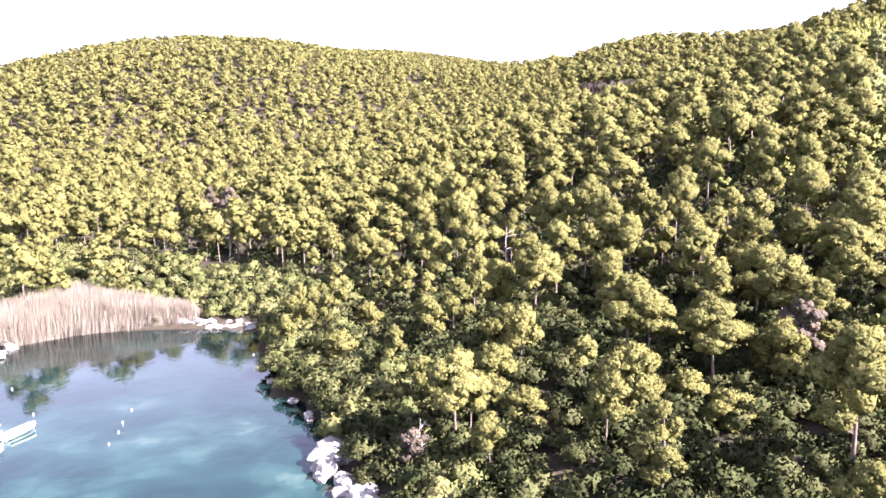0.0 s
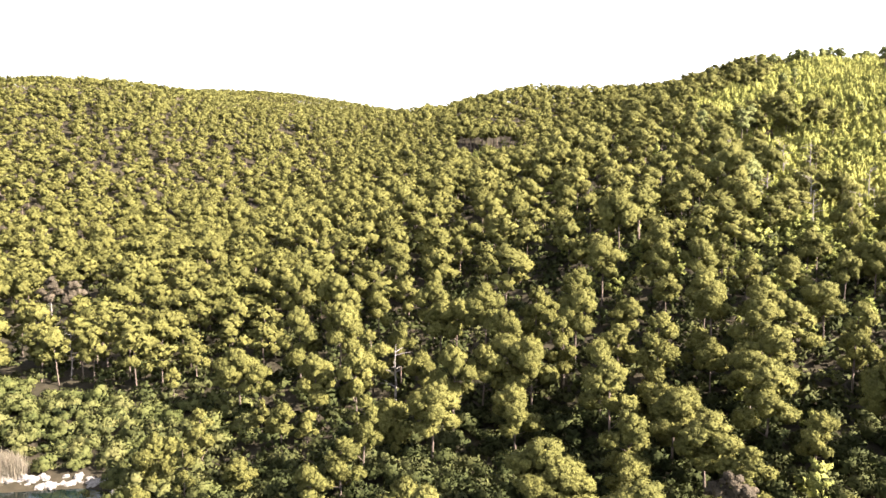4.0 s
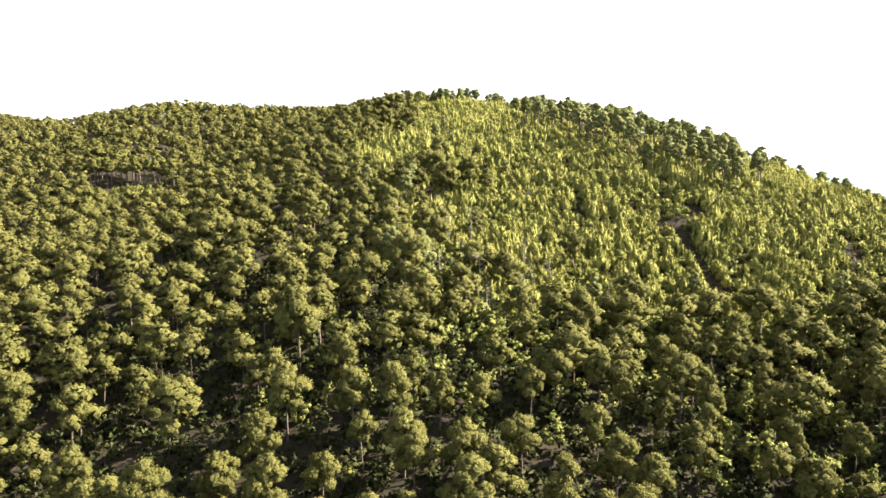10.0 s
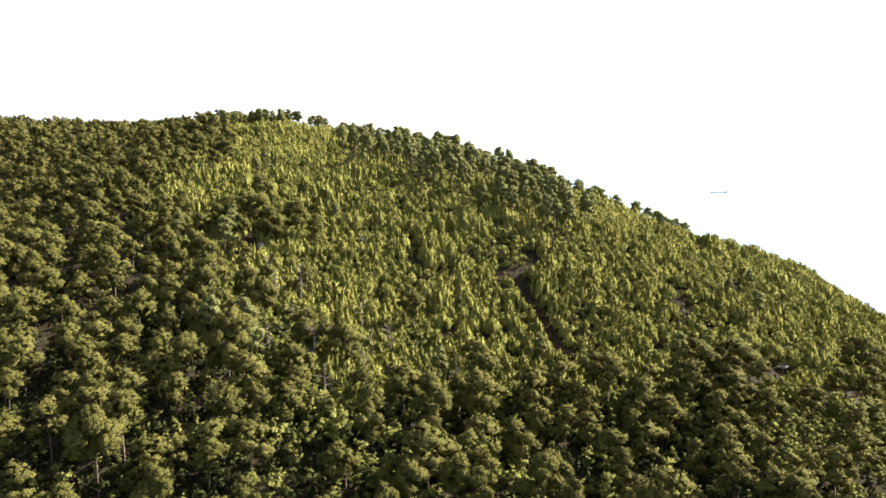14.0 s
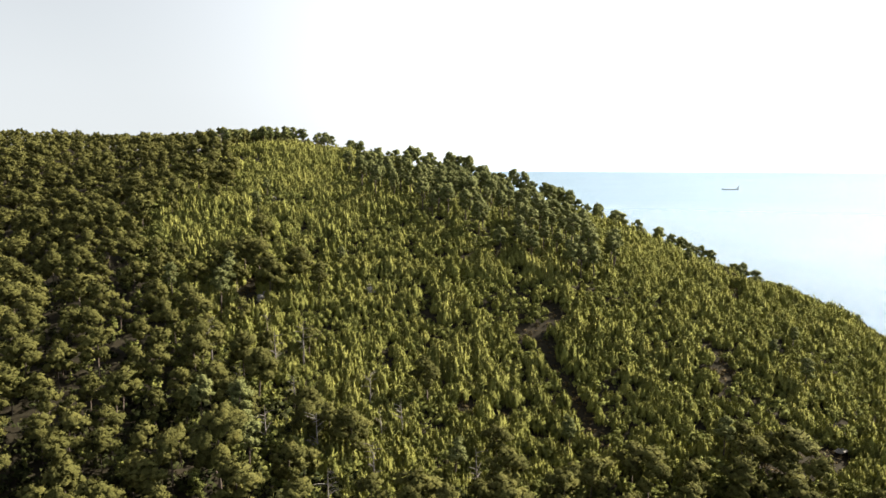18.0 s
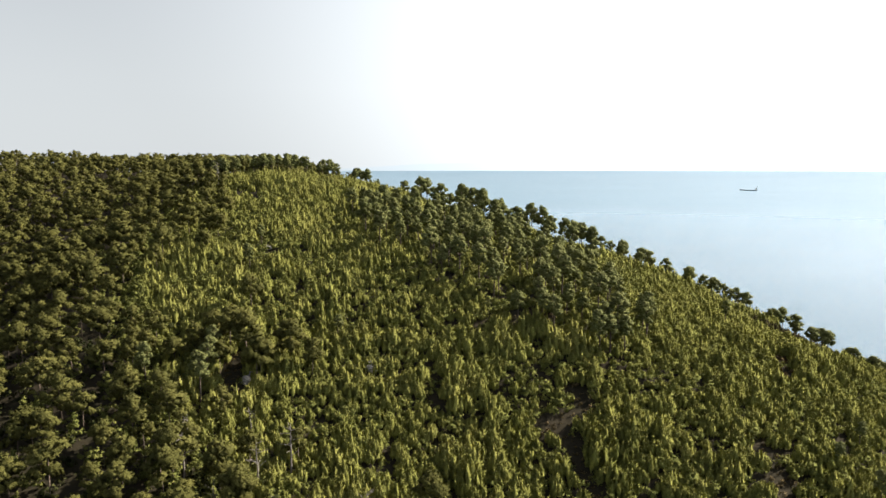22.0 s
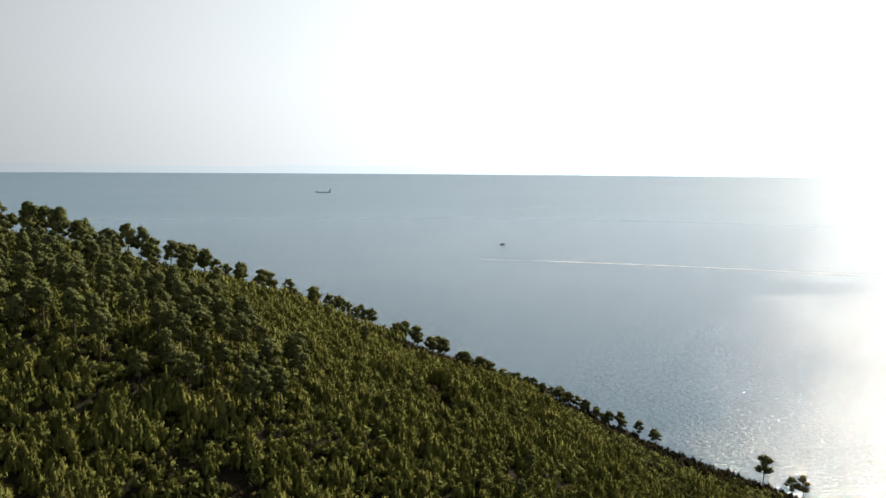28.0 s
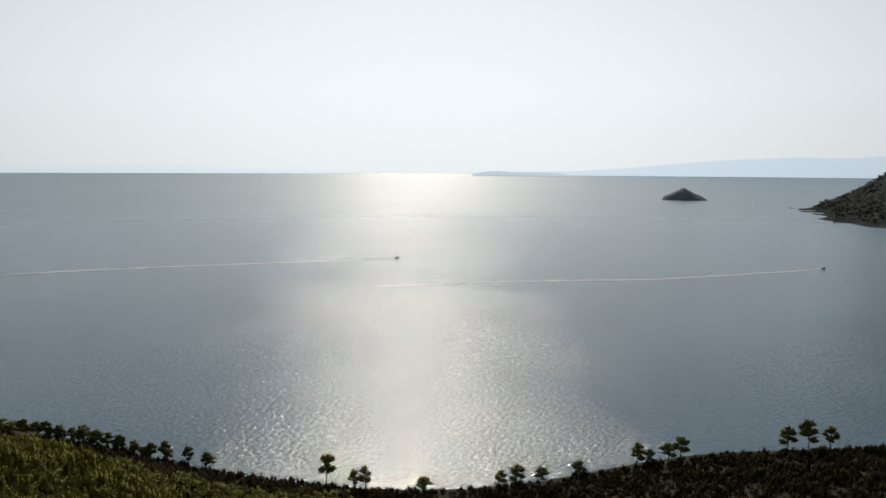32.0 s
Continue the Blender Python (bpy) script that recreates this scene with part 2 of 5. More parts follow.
def sea_material():
    m, n, l, b = material("sea_water", 0.20, 0.5)
    b.inputs["IOR"].default_value = 1.333
    pos = n.new("ShaderNodeNewGeometry").outputs["Position"]
    # shallow turquoise floor with pale sand patches in the bay, deep blue outside
    near = n.new("ShaderNodeVectorMath")
    near.operation = "DISTANCE"
    l.new(pos, near.inputs[0])
    near.inputs[1].default_value = (-32, 40, 0)
    bay = ramp_node(n, l, math_node(n, l, "DIVIDE", near.outputs["Value"], 150.0), [(0.42, (1, 1, 1)), (0.75, (0, 0, 0))])
    floor = ramp_node(n, l, noise_node(n, l, 0.085, 4, 0.55, pos), [(0.38, (0.003, 0.005, 0.004)), (0.5, (0.004, 0.009, 0.008)), (0.60, (0.006, 0.015, 0.013)), (0.72, (0.018, 0.030, 0.024))])
    # the floor rises and pales towards the mouth of the bay
    where = n.new("ShaderNodeSeparateXYZ")
    l.new(pos, where.inputs[0])
    out = n.new("ShaderNodeMapRange")
    out.interpolation_type = "SMOOTHSTEP"
    l.new(where.outputs["Y"], out.inputs["Value"])
    out.inputs["From Min"].default_value, out.inputs["From Max"].default_value = 84, 48
    sand = ramp_node(n, l, noise_node(n, l, 0.11, 4, 0.6, pos), [(0.36, (0.004, 0.013, 0.013)), (0.5, (0.007, 0.023, 0.021)), (0.60, (0.015, 0.040, 0.034)), (0.72, (0.07, 0.095, 0.075))])
    floor = mix_node(n, l, out.outputs[0], floor, sand)
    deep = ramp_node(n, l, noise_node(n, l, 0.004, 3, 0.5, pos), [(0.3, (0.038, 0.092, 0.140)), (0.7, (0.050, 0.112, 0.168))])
    # base colour paled far out in place of haze and reflected sky, darker inshore
    far_pale = ramp_node(n, l, noise_node(n, l, 0.002, 3, 0.5, pos), [(0.3, (0.094, 0.184, 0.262)), (0.7, (0.118, 0.216, 0.300))])
    far_share = ramp_node(n, l, math_node(n, l, "DIVIDE", near.outputs["Value"], 2500.0), [(0.14, (0, 0, 0)), (0.55, (1, 1, 1))])
    deep = mix_node(n, l, far_share, deep, far_pale)
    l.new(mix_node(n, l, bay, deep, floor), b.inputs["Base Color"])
    still = n.new("ShaderNodeMapRange")
    l.new(bay, still.inputs["Value"])
    still.inputs["To Min"].default_value, still.inputs["To Max"].default_value = 0.11, 0.03
    # the wind comes in bands: rougher water far out
    wind = ramp_node(n, l, math_node(n, l, "DIVIDE", near.outputs["Value"], 2500.0), [(0.08, (0.0, 0.0, 0.0)), (0.2, (0.05, 0.05, 0.05)), (0.36, (0.12, 0.12, 0.12)), (0.7, (0.20, 0.20, 0.20))])
    l.new(math_node(n, l, "ADD", still.outputs[0], wind), b.inputs["Roughness"])
    # wind ripples: long swell, chop and fine ripple
    map_ = n.new("ShaderNodeMapping")
    l.new(pos, map_.inputs["Vector"])
    map_.inputs["Rotation"].default_value = (0, 0, 0.5)
    map_.inputs["Scale"].default_value = (1.0, 0.62, 1.0)
    w1 = noise_node(n, l, 0.8, 1, 0.5, map_.outputs[0])
    w2 = noise_node(n, l, 1.9, 2, 0.55, pos)
    w3 = noise_node(n, l, 0.012, 2, 0.5, pos)
    add = math_node(n, l, "ADD", math_node(n, l, "MULTIPLY", w1, 0.75), math_node(n, l, "MULTIPLY", w2, 0.36))
    calm = math_node(n, l, "MULTIPLY_ADD", w3, 0.8, 0.35)
    open_ = ramp_node(n, l, math_node(n, l, "DIVIDE", near.outputs["Value"], 400.0), [(0.2, (0.06, 0.06, 0.06)), (0.7, (1, 1, 1))])
    h = math_node(n, l, "MULTIPLY", math_node(n, l, "MULTIPLY", add, calm), open_)
    l.new(bump_node(n, l, h, 1.0, 0.55), b.inputs["Normal"])
    return m


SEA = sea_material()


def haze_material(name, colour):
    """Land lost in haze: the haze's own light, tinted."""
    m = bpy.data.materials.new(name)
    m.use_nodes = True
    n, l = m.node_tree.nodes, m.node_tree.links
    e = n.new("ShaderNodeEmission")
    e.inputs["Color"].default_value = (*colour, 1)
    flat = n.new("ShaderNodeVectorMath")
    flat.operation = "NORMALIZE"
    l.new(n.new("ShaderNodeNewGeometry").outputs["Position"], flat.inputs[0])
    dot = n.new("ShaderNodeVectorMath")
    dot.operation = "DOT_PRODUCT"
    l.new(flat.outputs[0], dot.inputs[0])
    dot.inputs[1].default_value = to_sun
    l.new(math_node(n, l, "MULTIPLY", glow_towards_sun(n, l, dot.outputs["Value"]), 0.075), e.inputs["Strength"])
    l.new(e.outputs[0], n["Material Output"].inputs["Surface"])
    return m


# ---- ground shape ----
# hills: height, centre x and y, spread along and across, turn
SOUTH_HILLS = [
    (35.54, 231.7, 155.5, 51.1, 91.0, -1.37),
    (15.74, 67.5, 193.2, 94.3, 41.4, 0.34),
    (14.67, 107.6, 25.7, 55.7, 39.2, 0.54),
    (15.28, 205.8, 91.9, 25.6, 40.3, -1.49),
    (7.61, 66.9, 118.3, 39.3, 89.4, 0.11),
    (7.66, 133.9, -42.0, 80.4, 204.3, -1.91),
    (5.22, 67.5, 113.8, 28.0, 24.7, -0.13),
    (7.17, 164.1, 143.5, 23.3, 63.2, -0.32),
    (11.31, 126.3, -52.0, 24.1, 77.9, 0.51),
    (-5.93, 193.0, 210.1, 23.3, 77.1, 0.47),
    (-8.24, 80.4, 32.5, 24.0, 35.5, 0.21),
    (0.47, 184.8, 99.3, 23.9, 43.4, 0.40),
    (6.16, 232.3, 52.7, 31.7, 61.1, -0.60),
    (7.32, 184.5, -51.3, 23.6, 46.8, -0.10),
]
NORTH_HILLS = [
    (65.21, 197.4, 271.7, 78.2, 88.7, -1.45),
    (63.41, 181.0, 479.8, 110.1, 100.0, -0.61),
    (113.45, -72.3, 926.6, 207.7, 223.8, 0.06),
    (51.32, -149.2, 471.1, 139.6, 141.6, -0.21),
    (49.51, 356.3, 411.4, 94.1, 76.6, 0.44),
    (41.82, -321.9, 680.6, 166.8, 219.9, 0.58),
    (11.63, 70.1, 361.1, 92.0, 23.9, 1.11),
    (50.02, 309.6, 785.0, 178.9, 166.2, 0.49),
]
HILLS = SOUTH_HILLS + NORTH_HILLS


BAY = [(-51.8, 87.5), (-46, 91.4), (-36, 95), (-24, 95), (-20.5, 84), (-17.6, 72), (-14.5, 66), (-10, 60), (-9, 53), (-6.5, 48.7), (-3, 38), (2, 20), (6, -20),
       (10, -120), (-110, -120), (-98, 0), (-80, 45), (-64, 68), (-50, 79.5)]


def inside(x, y, corners):
    x, y = np.asarray(x, float), np.asarray(y, float)
    hit = np.zeros(x.shape, bool)
    for (ax, ay), (bx, by) in zip(corners, corners[1:] + corners[:1]):
        hit ^= ((ay > y) != (by > y)) & (x < (bx - ax) * (y - ay) / (by - ay + 1e-9) + ax)
    return hit


def off_line(x, y, corners, closed=False):
    """Distance from a line of corners."""
    far = np.full(np.shape(x), 1e9)
    for (ax, ay), (bx, by) in zip(corners, corners[1:] + (corners[:1] if closed else [])):
        t = np.clip(((x - ax) * (bx - ax) + (y - ay) * (by - ay)) / ((bx - ax) ** 2 + (by - ay) ** 2), 0, 1)
        far = np.minimum(far, np.hypot(x - ax - t * (bx - ax), y - ay - t * (by - ay)))
    return far


def ground(x, y):
    """Height of the land, below zero under water: the hills, and the steep little banks of the bay."""
    x, y = np.asarray(x, float), np.asarray(y, float)
    z = hills(x, y)
    wet, d = inside(x, y, BAY), off_line(x, y, BAY, True)
    bank = np.minimum(0.45 + 0.17 * d, 4.5) * (np.clip((y - 15) / 25, 0, 1) * np.clip((40 - x) / 30, 0, 1))
    return np.where(wet, np.minimum(z, -0.4 - 0.12 * d), np.maximum(z, np.where((d < 90) & (y > 15) & (x < 40), bank, -99)))


def hills(x, y):
    """The hills alone."""
    z = np.full(np.broadcast(x, y).shape, -8.0)
    for a, cx, cy, sx, sy, r in HILLS:
        c, s = math.cos(r), math.sin(r)
        u, v = (c * (x - cx) + s * (y - cy)) / sx, (-s * (x - cx) + c * (y - cy)) / sy
        z = z + a * np.exp(-(u * u + v * v) / 2)
    return z


def young_edge(y):
    """The western edge of the slope of young pines."""
    return np.interp(y, [-150, 40, 62, 97, 114, 119, 155, 185, 205, 238, 290, 312, 335], [120, 162, 147, 121, 100, 84, 97, 101, 112, 124, 163, 190, 290])


CLUMP = [(186, 236), (226, 206), (228, 176), (180, 130), (158, 134), (160, 158), (166, 200)]


def mesh_of(name, verts, faces, normals, materials=None, index=None, smooth=False):
    """A mesh from arrays of corners and triangles, for foliage with the rounded normals of its clumps."""
    if materials is None:
        normals, materials = None, normals
    verts, faces = np.asarray(verts, np.float32), np.asarray(faces, np.int32)
    if normals is not None:
        # every face looks the way its rounded normals do
        a, b, c = (verts[faces[:, q]] for q in range(3))
        turned = np.einsum("ij,ij->i", np.cross(b - a, c - a), np.asarray(normals, np.float32)[faces].sum(1)) < 0
        faces = np.where(turned[:, None], faces[:, ::-1], faces)
    me = bpy.data.meshes.new(name)
    me.vertices.add(len(verts))
    me.vertices.foreach_set("co", verts.ravel())
    me.loops.add(faces.size)
    me.loops.foreach_set("vertex_index", faces.ravel())
    me.polygons.add(len(faces))
    me.polygons.foreach_set("loop_start", np.arange(0, faces.size, faces.shape[1], dtype=np.int32))
    for m in materials:
        me.materials.append(m)
    if index is not None:
        me.polygons.foreach_set("material_index", np.asarray(index, np.int32))
    me.polygons.foreach_set("use_smooth", np.full(len(faces), smooth))
    me.update(calc_edges=True)
    if normals is not None:
        me.attributes.new("custom_normal", "FLOAT_VECTOR", "POINT").data.foreach_set("vector", np.asarray(normals, np.float32).ravel())
    return me


def grid_faces(nx, ny):
    i = np.arange(nx * ny).reshape(ny, nx)
    a, b, c, d = i[:-1, :-1].ravel(), i[:-1, 1:].ravel(), i[1:, 1:].ravel(), i[1:, :-1].ravel()
    return np.stack([a, b, c, d], 1)


rng = np.random.default_rng(7)

# land: one sheet, with hummocks
gx, gy = np.meshgrid(np.arange(-460, 561, 5.0), np.arange(-300, 1161, 5.0))
gz = ground(gx, gy)
bumps = np.array([noise.noise(Vector((x * 0.06, y * 0.06, 3))) for x, y in zip(gx.ravel(), gy.ravel())]).reshape(gx.shape)
gz = gz + np.clip(gz, 0, 2) * 0.35 * bumps
land = new("ground", mesh_of("ground", np.stack([gx, gy, gz], -1).reshape(-1, 3), grid_faces(gx.shape[1], gx.shape[0]), [SOIL], smooth=True))
tagged(land, "dry brown hillside soil under the pine forest", "ground", kind="structure")

# sea: one sheet out to the horizon, following the curve of the haze line at its rim
rings = np.concatenate([np.linspace(0, 600, 25)[1:], np.geomspace(640, 4900, 40)])
turn = np.linspace(0, 2 * np.pi, 145)[:-1]
sv, sf = [(60, 90, 0.0)], []
for r in rings:
    lift = 47 * max(0.0, (r - 2200) / 2700) ** 2
    sv += [(60 + r * math.cos(a), 90 + r * math.sin(a), lift) for a in turn]
k = len(turn)
for j in range(k):
    sf.append((0, 1 + j, 1 + (j + 1) % k))
for i in range(len(rings) - 1):
    for j in range(k):
        a, b = 1 + i * k + j, 1 + i * k + (j + 1) % k
        sf += [(a, a + k, b + k), (a, b + k, b)]
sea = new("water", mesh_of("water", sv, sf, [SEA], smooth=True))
tagged(sea, "blue-grey rippled sea, turquoise in the shallow bay", "sea", kind="structure")

# hazy coasts along the horizon
def far_coast(name, label, start, end, profile, colour, far):
    v, f = [], []
    n = 160
    for j in range(n + 1):
        s = j / n
        a = radians(start + (end - start) * s)
        top = profile(s)
        v += [(60 + far * math.sin(a), 90 + far * math.cos(a), 20), (60 + far * math.sin(a), 90 + far * math.cos(a), 45 + top), (60 + (far + 60) * math.sin(a), 90 + (far + 60) * math.cos(a), 20)]
    for j in range(n):
        a = 3 * j
        f += [(a, a + 3, a + 4), (a, a + 4, a + 1), (a + 1, a + 4, a + 5), (a + 1, a + 5, a + 2)]
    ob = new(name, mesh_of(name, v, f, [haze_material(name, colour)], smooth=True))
    return tagged(ob, label, "distant coast", kind="structure")


def wavy(s, seed, k=5.0):
    return 0.5 + 0.5 * noise.fractal(Vector((s * k, seed, 0)), 1.0, 2.0, 4)


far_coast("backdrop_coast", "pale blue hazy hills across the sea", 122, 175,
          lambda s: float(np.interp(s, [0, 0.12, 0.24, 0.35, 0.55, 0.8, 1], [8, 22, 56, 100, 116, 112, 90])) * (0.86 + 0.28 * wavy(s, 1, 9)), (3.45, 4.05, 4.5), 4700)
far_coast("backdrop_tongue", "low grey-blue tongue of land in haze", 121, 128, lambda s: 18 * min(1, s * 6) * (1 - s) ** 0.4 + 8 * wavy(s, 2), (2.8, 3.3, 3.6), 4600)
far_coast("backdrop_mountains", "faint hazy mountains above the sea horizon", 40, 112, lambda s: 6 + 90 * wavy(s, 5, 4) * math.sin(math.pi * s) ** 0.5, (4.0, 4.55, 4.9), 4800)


# ---- plants, as shapes to be set out ----
def ico(fine):
    bm = bmesh.new()
    bmesh.ops.create_icosphere(bm, subdivisions=fine, radius=1)
    v = np.array([x.co[:] for x in bm.verts])
    f = np.array([[x.index for x in p.verts] for p in bm.faces])
    bm.free()
    return v, f


OCTA = (np.array([(1, 0, 0), (-1, 0, 0), (0, 1, 0), (0, -1, 0), (0, 0, 1), (0, 0, -1)], float),
        np.array([(0, 2, 4), (2, 1, 4), (1, 3, 4), (3, 0, 4), (2, 0, 5), (1, 2, 5), (3, 1, 5), (0, 3, 5)]))
CORES = [ico(1), ico(2), OCTA]


def tufts(g, centres, radii, per, size, low=-0.45, squash=0.8, fine=0, hearts=None, rise=1.15, pith=0.80):
    """Needle tufts: small triangles all over rounded clumps, with a closed core in each clump."""
    vs, fs, ns, n = [], [], [], 0
    middle = centres.mean(0)
    hearts = np.broadcast_to(centres.mean(0), centres.shape) if hearts is None else hearts
    for c, r, heart in zip(centres, radii, hearts):
        iv, if_ = CORES[fine]
        core = iv * (r * pith) * (1, 1, squash) * (1 + 0.16 * g.standard_normal((len(iv), 1)).clip(-1.5, 1.5)) + c
        vs.append(core), fs.append(if_ + n)
        n += len(core)
        many = int(min(4.0, (r / radii.mean()) ** 2) * per + 0.5)
        d = g.standard_normal((many * 3 + 1, 3))
        d /= np.linalg.norm(d, axis=1)[:, None]
        d = d[d[:, 2] > low][:many]
        k = len(d)
        at = c + d * r * (1, 1, squash) * g.uniform(0.82, 1.10, (k, 1))
        nor = d * 0.8 + 0.8 * g.standard_normal((k, 3))
        nor /= np.linalg.norm(nor, axis=1)[:, None]
        side = np.cross(nor, g.standard_normal((k, 3)))
        side /= np.linalg.norm(side, axis=1)[:, None] + 1e-9
        up = np.cross(nor, side)
        s = size * g.uniform(0.5, 1.3, (k, 1))
        tri = np.stack([at - side * s * 0.55 - up * s * 0.4, at + side * s * 0.55 - up * s * 0.4, at + up * s * 0.9], 1)
        vs.append(tri.reshape(-1, 3)), fs.append(np.arange(3 * k).reshape(-1, 3) + n)
        n += 3 * k
        soft = 0.75 * d + 0.30 * g.standard_normal((k, 3))
        own, crown, mass = (1.0, 0.45, 0.5) if fine < 2 else (0.65, 0.75, 0.6)
        for p, q in ((core, 0.75 * iv + 0.12 * g.standard_normal(iv.shape)), (tri.reshape(-1, 3), np.repeat(soft, 3, 0))):
            whole, tree = p - heart, (p - middle) * (1, 1, 0.6)
            q = own * q + crown * tree / (np.linalg.norm(tree, axis=1)[:, None] + 1e-6) + mass * whole / (np.linalg.norm(whole, axis=1)[:, None] + 1e-6)
            q = q * (1, 1, rise)
            ns.append(q / (np.linalg.norm(q, axis=1)[:, None] + 1e-9))
    return np.concatenate(vs), np.concatenate(fs), np.concatenate(ns)


def limb(points, radii, sides=5):
    """A tapered, bent round limb through points."""
    pts = np.asarray(points, float)
    vs, fs, ns = [], [], []
    for i, p in enumerate(pts):
        d = pts[min(i + 1, len(pts) - 1)] - pts[max(i - 1, 0)]
        d = d / (np.linalg.norm(d) + 1e-9)
        a = np.cross(d, (0.3, 0.9, 0.2))
        a /= np.linalg.norm(a)
        b = np.cross(d, a)
        t = np.linspace(0, 2 * np.pi, sides + 1)[:-1]
        ns.append(np.cos(t)[:, None] * a + np.sin(t)[:, None] * b)
        vs.append(p + radii[i] * ns[-1])
    for i in range(len(pts) - 1):
        for j in range(sides):
            a, b = i * sides + j, i * sides + (j + 1) % sides
            fs += [(a, b, b + sides), (a, b + sides, a + sides)]
    return np.concatenate(vs), np.array(fs), np.concatenate(ns)


def join(parts):
    vs, fs, ns, n = [], [], [], 0
    for v, f, q in parts:
        vs.append(v), fs.append(f + n), ns.append(q)
        n += len(v)
    return np.concatenate(vs), np.concatenate(fs), np.concatenate(ns)


def pine_shape(seed, tall, wide, masses, clumps, per, size, base=0.35, top=0.50, sides=5, limbs=6, rise=1.0, fine=0, flat=0.82):
    """Crown and trunk of one pine: rounded foliage masses, each a knobbly dome of clumps, heaped about a bent trunk under one top mass."""
    g = np.random.default_rng(seed)
    lean = g.uniform(-0.06, 0.06, 2) * tall
    first = g.uniform(0, 6.28)
    cs, rs, hub, heads = [], [], [], []
    for m in range(masses):
        u = 1.0 if m == 0 else (m - 0.4) / (masses - 0.6)
        big = wide * (g.uniform(0.9, 1.1) * top if m == 0 else g.uniform(0.34, 0.52))
        a = first + m * 2.399 + g.uniform(-0.35, 0.35)
        reach = 0.08 * wide if m == 0 else wide * (0.36 + 0.26 * math.sin(math.pi * (0.30 + 0.62 * u))) * g.uniform(0.8, 1.15)
        z = tall - big * flat * 1.1 if m == 0 else tall * (base + 0.04) + (tall * (0.86 - base) - big * 0.3) * u + g.uniform(-0.03, 0.03) * tall
        t = z / tall
        head = np.array((lean[0] * t + reach * math.cos(a), lean[1] * t + reach * math.sin(a), z))
        heads.append(head)
        away = np.array((math.cos(a), math.sin(a), 0.6)) * (0.0 if m == 0 else 0.45)
        for j in range(clumps):
            v = 1 - (j + 0.5) / clumps * 1.45
            ring, b = math.sqrt(max(0.0, 1 - v * v)), j * 2.399 + first
            d = np.array((ring * math.cos(b), ring * math.sin(b), v)) + away
            d /= np.linalg.norm(d)
            cs.append(head + d * (1, 1, flat) * big * g.uniform(0.62, 0.92))
            rs.append(big * g.uniform(0.30, 0.50) * (1.0 if clumps > 8 else 1.35))
            hub.append(head - (0, 0, 0.25 * big))
        if clumps > 2:
            cs.append(head - (0, 0, 0.08 * big)), rs.append(big * 0.80), hub.append(head)
    # a filled heart, so that no sky shows through the thick of the crown
    for t in (0.3, 0.62) if masses > 3 else ():
        z = tall * (base + (1 - base) * t)
        cs.append((lean[0] * t, lean[1] * t, z)), rs.append(wide * (0.48 - 0.15 * t)), hub.append((lean[0] * t, lean[1] * t, tall * base))
    crown = tufts(g, np.array(cs), np.array(rs), per, size, -0.4, 0.85, fine, np.array(hub), rise, 0.82)
    bow = g.uniform(-0.03, 0.03, 2) * tall
    line = [(lean[0] * t + bow[0] * math.sin(3.1 * t), lean[1] * t + bow[1] * math.sin(3.1 * t), tall * t - (0.6 if t == 0 else 0)) for t in (0, 0.25, 0.5, 0.75, 0.93)]
    th = tall * 0.014
    if sides == 3:
        return crown, limb([line[0], line[3]], [th * 1.2, th * 0.5], 3)
    wood = [limb(line, [th * 1.25, th, th * 0.8, th * 0.5, th * 0.15], sides)]
    for i in range(limbs):
        c = heads[1 + i % (masses - 1)] + g.uniform(-0.3, 0.3, 3)
        t = max(0.15, c[2] / tall - g.uniform(0.06, 0.16))
        foot = np.array([np.interp(t, (0, 0.25, 0.5, 0.75, 0.93), [p[q] for p in line]) for q in range(3)])
        wood.append(limb([foot, (foot + c) / 2 - (0, 0, 0.1), c], [th * 0.4, th * 0.3, th * 0.12], 3))
    return crown, join(wood)


OCT_V = np.array([(1, 0, -0.1), (-0.5, 0.87, 0.1), (-0.5, -0.87, 0), (0, 0, 1), (0, 0, -1)], float)
OCT_F = np.array([(0, 1, 3), (1, 2, 3), (2, 0, 3), (1, 0, 4), (2, 1, 4), (0, 2, 4)])


